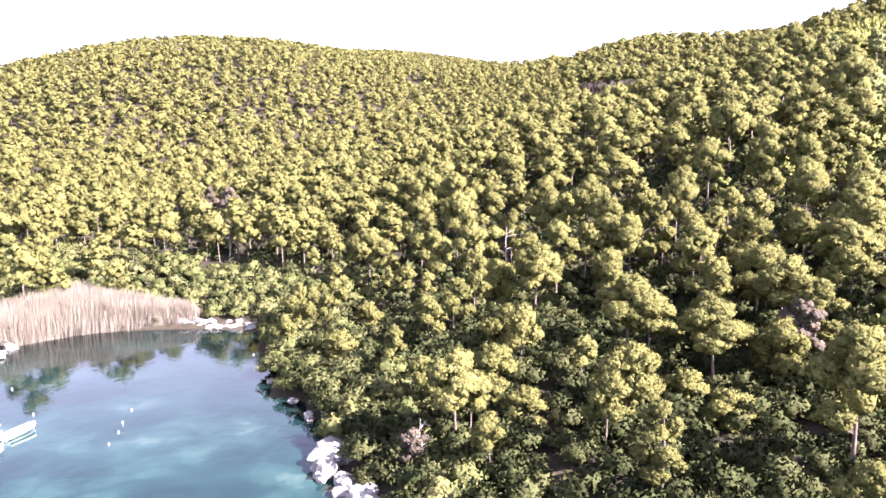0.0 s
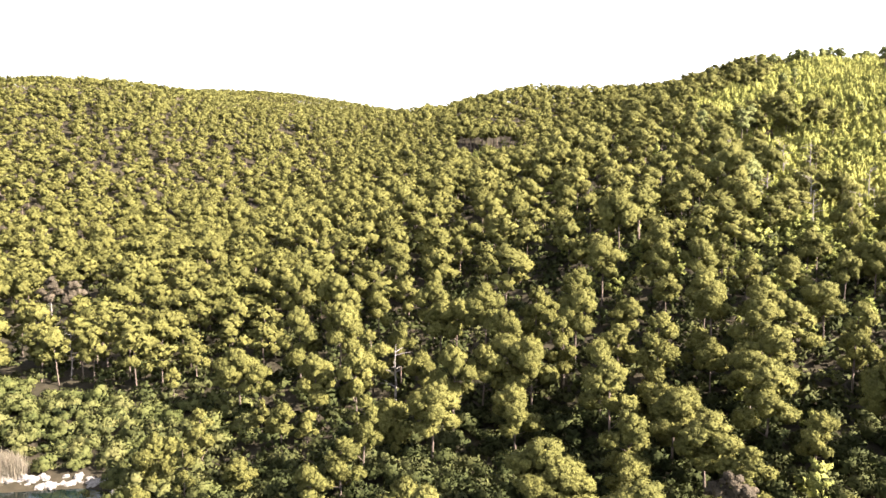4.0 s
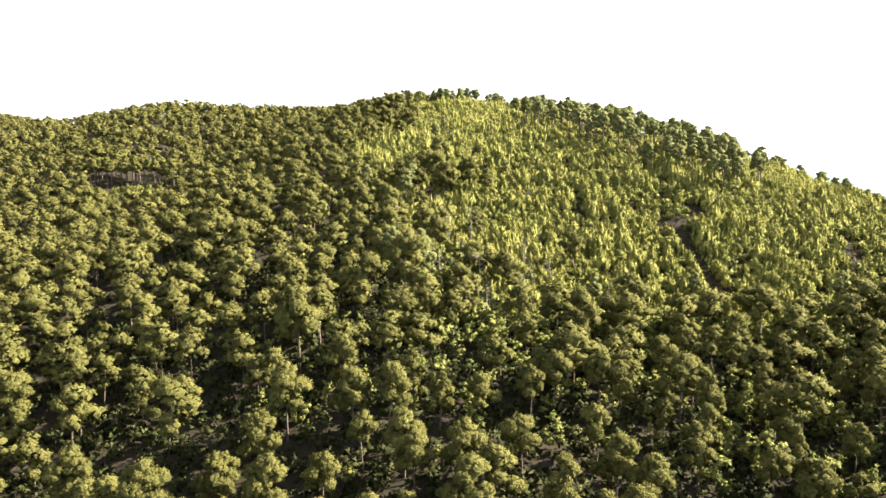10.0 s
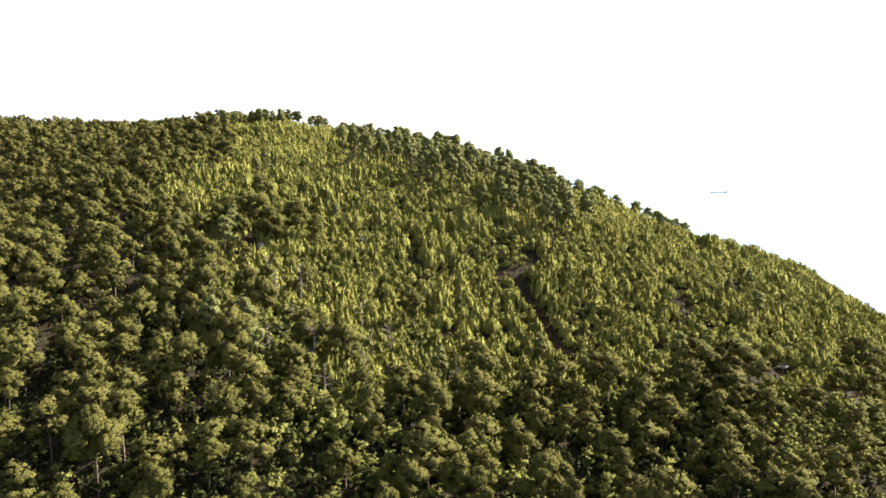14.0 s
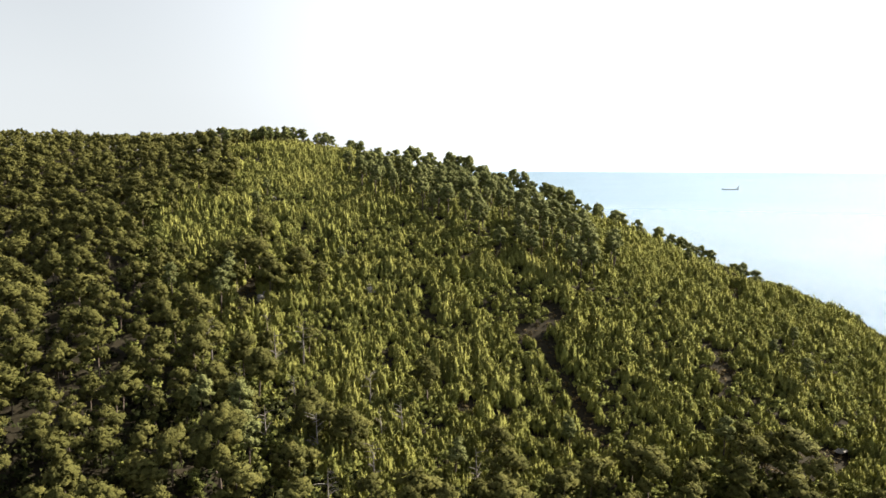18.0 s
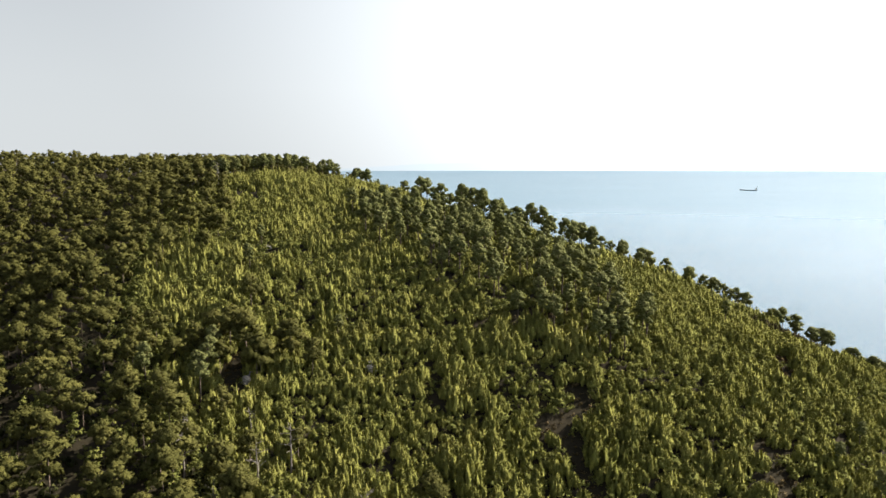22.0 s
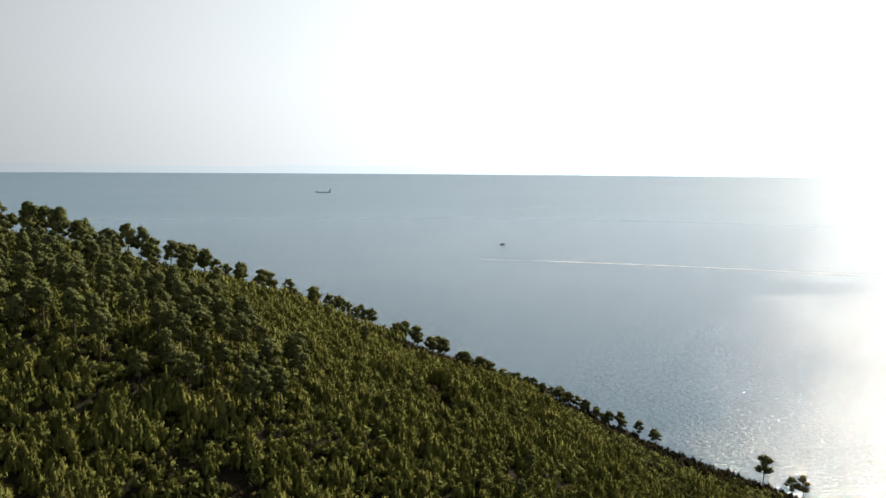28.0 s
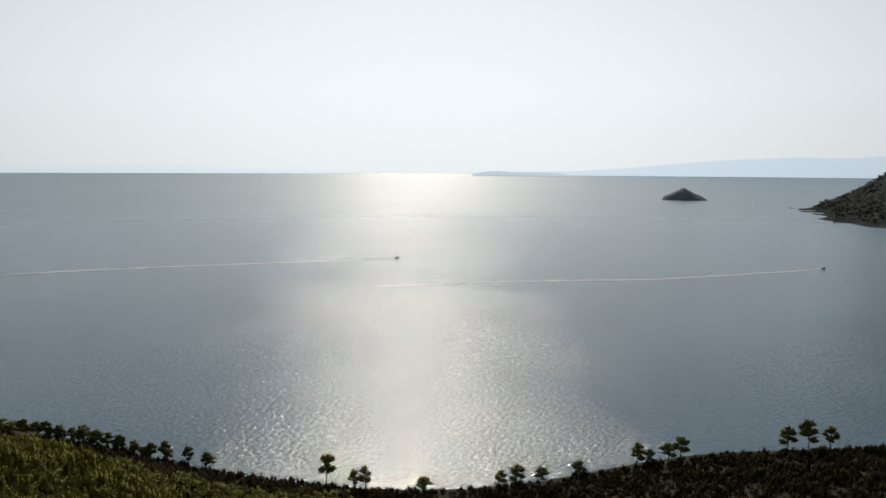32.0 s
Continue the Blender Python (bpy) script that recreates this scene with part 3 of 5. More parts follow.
def young_shape(seed, tall, wide, spires, per, lift=0.34):
    """A young pine: a bush of upright, blunt spires, each a slim body with needle tufts that point up and out."""
    g = np.random.default_rng(seed)
    vs, fs, ns, n = [], [], [], 0
    for i in range(spires):
        q = math.sqrt(i / spires)
        a = i * 2.4 + g.uniform(-0.5, 0.5)
        out = np.array((math.cos(a), math.sin(a), 0.0)) * wide * 0.66 * q
        high = tall * (1.0 - 0.38 * q) * g.uniform(0.70, 1.15)
        thick = wide * g.uniform(0.17, 0.27)
        c, t = math.cos(a * 1.7), math.sin(a * 1.7)
        body = OCT_V * g.uniform(0.85, 1.15, (5, 1))
        body = np.stack([c * body[:, 0] - t * body[:, 1], t * body[:, 0] + c * body[:, 1], body[:, 2]], 1)
        around = body / np.linalg.norm(body, axis=1)[:, None]
        body = body * (thick, thick, high * 0.5)
        at = out + (0, 0, high * 0.42)
        d = g.standard_normal((per * 3 + 1, 3))
        d /= np.linalg.norm(d, axis=1)[:, None]
        d = d[d[:, 2] > -0.35][:per]
        k = len(d)
        # a spire is widest low down and blunt on top
        girth = thick * np.sqrt(np.clip(1 - d[:, 2:].clip(0, 1) ** 2, 0.05, 1)) * g.uniform(0.7, 1.1, (k, 1))
        flat = d[:, :2] / (np.linalg.norm(d[:, :2], axis=1)[:, None] + 1e-6)
        foot = np.concatenate([flat * girth, d[:, 2:] * high * 0.46], 1) + at
        tip = foot + (d * (1, 1, 0.2) + (0, 0, 0.8)) * high * g.uniform(0.08, 0.17, (k, 1))
        side = np.cross(d, g.standard_normal((k, 3)))
        side *= high * 0.050 / (np.linalg.norm(side, axis=1)[:, None] + 1e-6)
        tri = np.stack([foot - side, foot + side, tip], 1).reshape(-1, 3)
        vs += [body + at, tri]
        fs += [OCT_F + n, np.arange(3 * k).reshape(-1, 3) + n + 5]
        n += 5 + 3 * k
        for p in (around, np.repeat(d + 0.22 * g.standard_normal((k, 3)), 3, 0)):
            p = (p + 0.6 * out / (np.linalg.norm(out) + 0.2)) * (1, 1, lift)
            ns.append(p / (np.linalg.norm(p, axis=1)[:, None] + 1e-6))
    return np.concatenate(vs), np.concatenate(fs), np.concatenate(ns)


def spread(shapes, x, y, z, scale, spin, stretch=None):
    """Many plants in one set of arrays: each takes one of the shapes in turn."""
    vs, fs, ns, n = [], [], [], 0
    pick = np.arange(len(x)) % len(shapes)
    for k, (v, f, q) in enumerate(shapes):
        i = np.where(pick == k)[0]
        if not len(i):
            continue
        c, s = np.cos(spin[i])[:, None], np.sin(spin[i])[:, None]
        size = scale[i][:, None]
        w = size if stretch is None else size * stretch[i][:, None]
        X = (c * v[:, 0] - s * v[:, 1]) * w + x[i][:, None]
        Y = (s * v[:, 0] + c * v[:, 1]) * w + y[i][:, None]
        Z = v[:, 2] * size + z[i][:, None]
        vs.append(np.stack([X, Y, Z], -1).reshape(-1, 3))
        ns.append(np.stack([c * q[:, 0] - s * q[:, 1], s * q[:, 0] + c * q[:, 1], np.broadcast_to(q[:, 2], X.shape)], -1).reshape(-1, 3))
        fs.append((f[None] + (np.arange(len(i)) * len(v))[:, None, None]).reshape(-1, 3) + n)
        n += len(i) * len(v)
    return np.concatenate(vs), np.concatenate(fs), np.concatenate(ns)


def scatter(x0, x1, y0, y1, step, g, jitter=0.42):
    x, y = np.meshgrid(np.arange(x0, x1, step), np.arange(y0, y1, step * 0.9))
    x = x + (np.arange(x.shape[0]) % 2)[:, None] * step / 2
    x, y = x.ravel(), y.ravel()
    return x + g.uniform(-jitter, jitter, len(x)) * step, y + g.uniform(-jitter, jitter, len(x)) * step


def soft_noise(x, y, scale, seed=0.0):
    return np.array([noise.noise(Vector((a * scale, b * scale, seed))) for a, b in zip(x, y)])


# where the old pines stand
tx, ty = scatter(-430, 540, -190, 1130, 5.8, rng)
ex, ey = scatter(-16, 70, 42, 100, 16.0, rng)
tx, ty = np.r_[tx, ex], np.r_[ty, ey]
tz = ground(tx, ty)
dense = soft_noise(tx, ty, 0.03, 9)
east = tx - young_edge(ty) + 8 * soft_noise(tx, ty, 0.06, 4)
old = (tz > 1.2) & (rng.random(len(tx)) < np.interp(east - np.interp(ty, [112, 135], [-12, 0]), [-75, -45, -12, 4, 14, 28], [1.0, 0.90, 0.72, 0.54, 0.28, 0.0])) & ((dense > -0.42) | (np.hypot(tx - 40, ty - 60) < 60))
# shrub belt round the head of the bay, with few trees
BELT = [(-110, 60), (-60, 84), (-22, 96), (-8, 96), (-10, 108), (-30, 113), (-70, 131), (-130, 150)]
belt = inside(tx, ty, BELT)
old &= ~(belt & (rng.random(len(tx)) < 0.72))
# small glades
for cx, cy, rx, ry in ((69, 304, 16, 13), (72, 321, 16, 9), (40, 345, 12, 6)):
    old &= np.hypot((tx - cx) / rx, (ty - cy) / ry) > 1
# strip trees right at the water
old &= ~((tz < 1.6) & (rng.random(len(tx)) < 0.5))
loose = soft_noise(tx, ty, 0.11, 31) < -0.12
old &= ~(loose & (np.hypot(tx - 40, ty - 60) < 75) & (rng.random(len(tx)) < 0.75))
tx, ty, tz = tx[old], ty[old], tz[old]
NEAR = inside(tx, ty, [(-40, 140), (-40, 98), (-12, 40), (-6, 10), (60, 10), (112, 62), (112, 95), (80, 118), (50, 140)])
# what lies behind the hills or in nobody's sight stays empty
def open_to(x, y, z, eye):
    """Whether no hill stands between a place and a lookout."""
    free = np.ones(len(x), bool)
    for t in np.linspace(0.06, 0.96, 28):
        free &= hills(eye[0] + (x - eye[0]) * t, eye[1] + (y - eye[1]) * t) < eye[2] + (z - eye[2]) * t
    return free


# slopes that face the bay or the summit carry full trees, the far side of the hills plain ones
FACING = np.zeros(len(tx), bool)
for eye in ((0, 0, 25), (0, 20, 45), (40, 66, 85), (70, 92, 86)):
    FACING |= open_to(tx, ty, tz + 14, eye)
FACING &= (tx > -0.66 * ty - 30) & (ty > 20)
NEAR &= np.cumsum(NEAR[np.argsort(np.hypot(tx - 15, ty - 42))])[np.argsort(np.argsort(np.hypot(tx - 15, ty - 42)))] <= 240
SOUTH = ~NEAR & (ty < 62) & (ty > -90) & (tx < 170)
MID = ~NEAR & ~((tx < 70) & (ty < 62)) & FACING & (np.hypot(tx - 20, ty - 60) < 250) & ~SOUTH
FAR = ~NEAR & ~MID & FACING & (np.hypot(tx - 20, ty - 60) < 430)
REMOTE = ~NEAR & ~MID & ~FAR & FACING
thinned = rng.random(len(tx)) < 0.86
FAR, REMOTE = FAR & ~SOUTH & thinned, REMOTE & ~SOUTH & thinned
BACK = ~NEAR & ~MID & ~SOUTH & ~FACING & (np.arange(len(tx)) % 3 == 0)

near_kinds = [pine_shape(20 + i, 9.0, 2.9, 6 + i % 3, 13, 32, 0.165, 0.30 + 0.07 * (i % 3), 0.52) for i in range(9)]
near_kinds += [pine_shape(40 + i, 9.0, 2.3, 9, 11, 32, 0.165, 0.22, 0.40) for i in range(3)]
near_meshes = [(mesh_of("crown", *c, [PINE], smooth=True), mesh_of("trunk", *w, [BARK], smooth=True)) for c, w in near_kinds]
low_pines = [pine_shape(46 + i, 5.0, 2.6, 9, 11, 30, 0.19, 0.04, 0.45) for i in range(4)]
low_meshes = [(mesh_of("crown", *c, [PINE], smooth=True), mesh_of("trunk", *w, [BARK], smooth=True)) for c, w in low_pines]


def part(name, data, parent, label=""):
    ob = new(name, data)
    ob.parent = parent
    return tagged(ob, label)


def tree_thing(name, meshes, x, y, z, size, spin, label, category, group, wide=1.0):
    root = new(name)
    part("trunk", meshes[1], root)
    part("crown", meshes[0], root)
    root.matrix_basis = Matrix.Translation((x, y, z)) @ Matrix.Rotation(spin, 4, "Z") @ Matrix.Diagonal((size * wide, size * wide, size, 1))
    return tagged(root, label, category, group)


# the pines that stand out, from the bay up the slope: place and height
BAY_PINES = [(4.2, 61.5, 4.6), (17.4, 67.9, 9.1), (19.0, 65.6, 7.8), (23.1, 59.9, 7.9), (45.4, 78.5, 9.9), (6.4, 54.1, 3.2), (14.4, 54.1, 6.2), (19.5, 56.8, 3.6), (21.7, 53.0, 3.0),
        (28.3, 59.2, 5.9), (31.9, 66.6, 8.7), (32.5, 62.2, 7.7), (33.9, 79.0, 6.3), (42.1, 76.9, 8.3), (1.2, 76.6, 6.8), (3.1, 57.5, 2.7), (-10.7, 74.0, 3.6), (6.4, 69.2, 5.3)]
SLOPE_PINES = [(-17.6, 89.5, 5.7), (-8.6, 83.6, 3.7), (6.6, 85.9, 6.3), (29.7, 85.3, 9.6), (14.3, 91.0, 10.8), (36.0, 85.5, 10.8), (60.4, 72.7, 7.5), (67.5, 84.6, 8.3), (84.0, 85.0, 10.3),
        (76.9, 92.3, 9.1), (19.4, 82.4, 8.4), (-18.3, 82.9, 3.5), (47.0, 92.7, 8.8), (51.5, 89.9, 9.4), (58.1, 87.2, 8.7), (53.4, 86.0, 7.9), (54.9, 78.3, 10.4), (63.7, 78.3, 9.2),
        (64.1, 74.0, 8.9), (74.2, 75.2, 8.4), (82.4, 79.2, 10.2), (50.1, 66.9, 9.5), (61.9, 64.3, 8.8), (77.4, 89.6, 8.9), (87.3, 85.2, 9.1), (93.3, 78.3, 8.5), (104.3, 73.4, 7.6),
        (109.3, 66.5, 8.1), (78.7, 77.9, 8.2)]
HIGH_PINES = [(-41.0, 129.0, 6.4), (-59.5, 134.0, 3.5), (8.4, 121.9, 8.3), (16.0, 116.0, 10.3), (27.5, 103.0, 10.3), (40.7, 112.7, 10.6), (78.0, 108.4, 10.3), (86.7, 105.2, 11.3), (72.9, 133.5, 14.6),
        (85.0, 177.5, 7.2), (66.0, 162.0, 7.0), (81.7, 158.4, 7.3), (92.7, 152.7, 9.9), (47.9, 96.2, 9.4), (-10.8, 106.0, 8.6), (-0.9, 100.0, 7.4), (-61.4, 148.9, 10.4), (-3.3, 110.9, 11.6),
        (-3.4, 130.9, 12.4), (2.4, 120.0, 13.0), (2.0, 110.6, 12.1), (-1.1, 97.1, 8.8), (3.7, 95.2, 9.6), (13.0, 142.3, 8.8), (21.4, 105.1, 11.7), (28.6, 94.4, 9.2), (31.6, 98.6, 10.5),
        (22.6, 99.2, 10.1), (46.9, 106.9, 9.7), (48.4, 152.0, 8.1), (49.2, 126.6, 11.9), (49.8, 113.8, 9.6), (56.5, 107.0, 8.2), (61.9, 99.1, 6.9), (72.7, 100.2, 6.8)]
SINGLED = BAY_PINES + SLOPE_PINES + HIGH_PINES
for x, y, tall in SINGLED:
    breadth = (2.3 + 0.43 * tall) * rng.uniform(0.88, 1.12) * (1.0 if y < 80 and x < 46 else 0.84)
    if tall < 6.5:
        tree_thing("pine_tree", low_meshes[int(rng.integers(4))], x, y, float(ground(x, y)), tall / 5, rng.uniform(0, 6.28),
                   "low rounded aleppo pine, leafy down to the ground", "pine tree", "pines above the bay", breadth / tall)
    else:
        tree_thing("pine_tree", near_meshes[int(rng.integers(12))], x, y, float(ground(x, y)), tall / 9, rng.uniform(0, 6.28),
                   "tall aleppo pine with rounded yellow-green needle clumps", "pine tree", "pines above the bay", breadth / tall * 9 / 5.8)
dry_meshes = []
for i in range(3):
    c, w = pine_shape(50 + i, 9.0, 2.6, 7, 7, 12, 0.15, 0.30, 0.40, limbs=14)
    dry_meshes.append((mesh_of("crown", *c, [DRY], smooth=True), mesh_of("trunk", *w, [DEAD], smooth=True)))
for q, (x, y, tall) in enumerate(((30.5, 60.5, 6.6), (-44.0, 150.0, 9.0), (-52.0, 163.0, 8.0), (-2.2, 49.2, 3.6))):
    tree_thing("dry_pine", dry_meshes[q % 3], x, y, float(ground(x, y)), tall / 9, rng.uniform(0, 6.28),
               "half-dead pine with grey-brown dry needles", "pine tree", "dry pines in the forest")
alone = np.ones(len(tx), bool)
for x, y, tall in SINGLED:
    alone &= np.hypot(tx - x, ty - y) > 3.2 + 0.12 * tall
NEAR, MID = NEAR & alone, MID & alone
NEAR &= ~((np.hypot(tx - 46, ty - 66) < 26) & (rng.random(len(tx)) < 0.2))
NEAR &= ~((np.hypot(tx - 31, ty - 50) < 17) & (rng.random(len(tx)) < 0.6))
NEAR &= ~((np.hypot(tx - 16, ty - 54) < 24) & (rng.random(len(tx)) < 0.55))
order = np.where(NEAR)[0]
for i in order:
    size = rng.uniform(0.70, 1.12) - (0.2 if tz[i] < 4 else 0)
    tree_thing("pine_tree", near_meshes[int(rng.integers(12))], tx[i], ty[i], tz[i], size, rng.uniform(0, 6.28),
               "tall aleppo pine with rounded yellow-green needle clumps", "pine tree", "pines above the bay", rng.uniform(0.72, 1.05))


def forest(name, label, sel, shapes, low, high, mats, broad=1.0):
    x, y, z = tx[sel], ty[sel], tz[sel]
    n = len(x)
    g = np.random.default_rng(len(name))
    size, spin, girth = g.uniform(low, high, n), g.uniform(0, 6.28, n), broad * g.uniform(0.85, 1.2, n)
    cv, cf, cn = spread([s[0] for s in shapes], x, y, z, size, spin, girth)
    wv, wf, wn_ = spread([s[1] for s in shapes], x, y, z, size, spin)
    v, f = np.concatenate([cv, wv]), np.concatenate([cf, wf + len(cv)])
    ob = new(name, mesh_of(name, v, f, np.concatenate([cn, wn_]), mats, np.r_[np.zeros(len(cf)), np.ones(len(wf))], smooth=True))
    return tagged(ob, label, "forest", kind="stuff")


mid_kinds = [pine_shape(60 + i, 9.0, 2.9, 6 + i % 2, 6, 8, 0.30, 0.30 + 0.06 * (i % 3), 0.5 - 0.08 * (i % 2), sides=3, fine=2) for i in range(12)]
far_kinds = [pine_shape(90 + i, 9.0, 3.1, 4, 3, 5, 0.6, 0.28, 0.55, sides=3, rise=1.3, fine=2) for i in range(12)]
forest("pine_forest", "dense olive-green pine forest on the hillside", MID, mid_kinds, 0.70, 1.15, [PINE, BARK], 0.96)
south_kinds = [pine_shape(75 + i, 9.0, 2.9, 5, 4, 5, 0.42, 0.28, sides=3, fine=2) for i in range(8)]
forest("south_pine_woods", "pine woods south of the bay below the slope", SOUTH, south_kinds, 0.7, 1.1, [PINE, BARK])
back_kinds = [pine_shape(110 + i, 9.0, 3.4, 2, 2, 2, 1.0, 0.2, 0.8, sides=3, fine=2) for i in range(4)]
forest("back_pine_woods", "pine woods on the far side of the hills", BACK, back_kinds, 0.7, 1.1, [PINE, BARK])
remote_kinds = [pine_shape(100 + i, 9.0, 3.3, 3, 2, 3, 0.9, 0.32, 0.62, sides=3, rise=1.6, fine=2) for i in range(10)]
forest("remote_pine_woods", "pine woods on the high hills behind the valley", REMOTE, remote_kinds, 0.8, 1.15, [PINE, BARK], 1.1)
forest("far_pine_woods", "pine woods covering the farther hills", FAR, far_kinds, 0.75, 1.15, [PINE, BARK], 1.1)

# the edge above the sea: place and height of the trees along it
EDGE = [(226, 250, 5.6), (233, 244, 7.5), (238, 230, 8.8), (242, 216, 9.5), (247, 205.5, 9.0), (251, 197, 8.0), (254.5, 190, 7.6), (258.5, 182.5, 6.5), (263, 175.5, 5.9), (267, 168.5, 5.3),
        (273, 158, 5.5), (278, 145.5, 5.6), (280, 134, 6.2), (296, 124, 6.6), (318, 108, 5.6), (329, 95, 5.1), (311, 78, 5.1), (300, 69.5, 5.2), (287, 59.5, 5.2), (280, 53.5, 5.6)]

# gullies and stony strips with low brush, where no young pine grows: their line and half width
GULLIES = [([(153, 133), (149, 128), (144, 130)], 1.5), ([(143, 133), (141, 126), (136.5, 120.5), (132, 114.5), (127.5, 108), (124, 104)], 1.7), ([(117, 128.5), (120, 124), (124, 121)], 1.6),
           ([(136, 82), (141, 78), (147, 75)], 3.2), ([(145, 66), (152, 62)], 3.6), ([(162, 101), (157, 97), (153, 95)], 1.6), ([(205, 112), (191, 106)], 2.4), ([(199, 123), (206, 117), (216, 112)], 1.3),
           ([(117, 187), (112, 184), (109, 178)], 2.0), ([(163, 153), (168, 149)], 2.4)]


def in_gully(x, y, grow=0.0):
    """Whether a place lies in one of the gullies, whose edges wander."""
    near = np.zeros(np.shape(x), bool)
    wander = 0.55 * np.sin(1.1 * x + 0.7 * y) + 0.45 * np.sin(0.9 * y - 1.7 * x)
    for line, half in GULLIES:
        near |= off_line(x, y, line) < half * (1 + 0.5 * wander) + grow
    return near


# young pines on the sunny slope
yx, yy = scatter(40, 330, -140, 330, 1.95, rng)
yz = ground(yx, yy)
thick = soft_noise(yx, yy, 0.07, 21) + 0.5 * soft_noise(yx, yy, 0.2, 22)
bunch = soft_noise(yx, yy, 0.22, 23)
young = (yz > 0.3) & (off_line(yx, yy, [e[:2] for e in EDGE[:15]]) > 3.6) & (rng.random(len(yx)) < np.interp(yx - young_edge(yy), [-70, -26, -4], [0.08, 0.55, 1.0]) * np.where((yy > 125) & (yx < young_edge(yy) - 6), 0.28, 1.0)) & (thick > -0.66) & (bunch > -0.36)
young &= ~in_gully(yx, yy)
# none where the hills hide the slope from the bay and the summit
seen = np.zeros(len(yx), bool)
for eye in ((0, 20, 45), (8, 36, 60), (24, 53, 76), (41, 66, 88), (56, 86, 89), (80, 93, 88)):
    seen |= open_to(yx, yy, yz + 5, eye)
young &= seen & ~(inside(yx, yy, CLUMP) & (rng.random(len(yx)) < 0.6))
yx, yy, yz, thick, bunch = yx[young], yy[young], yz[young], thick[young], bunch[young]
ysize = (0.55 + 0.6 * rng.random(len(yx))) * (1.0 + 0.6 * thick + 0.45 * bunch)
young_kinds = [young_shape(130 + i, 3.3, 1.8, 13, 11) for i in range(14)]
small_kinds = [young_shape(150 + i, 3.3, 1.8, 9, 5) for i in range(8)]
heath_kinds = [young_shape(170 + i, 2.6, 1.75, 6, 4) for i in range(8)]
close = inside(yx, yy, [(84, 150), (100, 118), (128, 104), (134, 122), (112, 150), (96, 166)])
close &= np.cumsum(close) <= 300
young_meshes = [mesh_of("crown", *s, [YOUNG], smooth=True) for s in young_kinds]
stem_mesh = mesh_of("trunk", *limb([(0, 0, -0.3), (0.03, 0, 1.2), (0, 0, 2.6)], [0.07, 0.05, 0.015]), [BARK], smooth=True)
for i in np.where(close)[0]:
    tree_thing("young_pine", (young_meshes[int(rng.integers(14))], stem_mesh), yx[i], yy[i], yz[i], ysize[i], rng.uniform(0, 6.28),
               "young bright green pine sapling on the slope", "young pine", "young pines on the slope")
near_slope = off_line(yx, yy, [(90, 150), (125, 100), (160, 120), (200, 110)]) < 55
# towards the sea the young pines give way to low brownish heath
inner = yx < young_edge(yy) - 3
low_heath = (yx - 172) * 0.8 + (102 - yy) * 0.6 + 30 * soft_noise(yx, yy, 0.03, 41) > 58
near_slope &= ~low_heath & ~inner
saplings = [pine_shape(190 + i, 3.9, 1.3, 5, 3, 5, 0.30, 0.06, 0.32, sides=3, fine=2, flat=1.25)[0] for i in range(8)]
for name, kinds, i, mat, small, label, sort in (
        ("young_pine_thicket", young_kinds, ~close & near_slope, YOUNG, 1.0, "thicket of young bright green pines on the slope", "young pines"),
        ("sapling_thicket", saplings, ~close & inner & ~low_heath, SAPLING, 1.0, "green bushy saplings growing up between the old pines", "young pines"),
        ("far_young_pines", small_kinds, ~close & ~near_slope & ~low_heath & ~inner, YOUNG, 1.0, "young green pines covering the farther slope", "young pines"),
        ("coastal_heath", heath_kinds, ~close & low_heath, HEATH, 0.85, "low brownish-green heath on the slope above the sea", "heath")):
    v, f, q = spread(kinds, yx[i], yy[i], yz[i], ysize[i] * small, rng.uniform(0, 6.28, i.sum()))
    tagged(new(name, mesh_of(name, v, f, q, [mat], smooth=True)), label, sort, kind="stuff")

# tall dark pines on the crest, and lone ones on the slope
crest_kinds = [pine_shape(160 + i, 11.0, 1.95, 11, 6, 9, 0.26, 0.46, 0.48, limbs=10, flat=1.0) for i in range(6)]
crest_meshes = [(mesh_of("crown", *c, [CREST], smooth=True), mesh_of("trunk", *w, [BARK], smooth=True)) for c, w in crest_kinds]
cx, cy = scatter(150, 235, 125, 240, 6.5, rng)
keep = inside(cx, cy, CLUMP)
for x, y in zip(cx[keep], cy[keep]):
    tree_thing("crest_pine", crest_meshes[int(rng.integers(6))], x, y, float(ground(x, y)), rng.uniform(0.72, 1.0), rng.uniform(0, 6.28),
               "tall slender dark pine in the stand on the crest", "pine tree", "stand of pines on the crest", rng.uniform(0.9, 1.15))


LONE = [(169.7, 131.3, 9.5), (229, 133, 8), (131, 84.4, 5), (108, 185, 10), (112, 189, 9), (99, 191, 10), (104, 181, 11), (163, 84, 8), (167, 91, 6), (134, 178, 6), (80, 150, 11), (83, 144, 12), (79, 136, 12),
        (138, 215, 8), (101, 116, 9), (120, 108, 8), (133, 88, 9), (177, 90, 6), (149, 226, 7), (226, 262, 5)]
for x, y, tall in LONE:
    tree_thing("lone_pine", crest_meshes[int(rng.integers(6))], x, y, float(ground(x, y)), tall / 12, rng.uniform(0, 6.28),
               "lone tall pine standing among young pines", "pine tree", "lone pines on the slope")

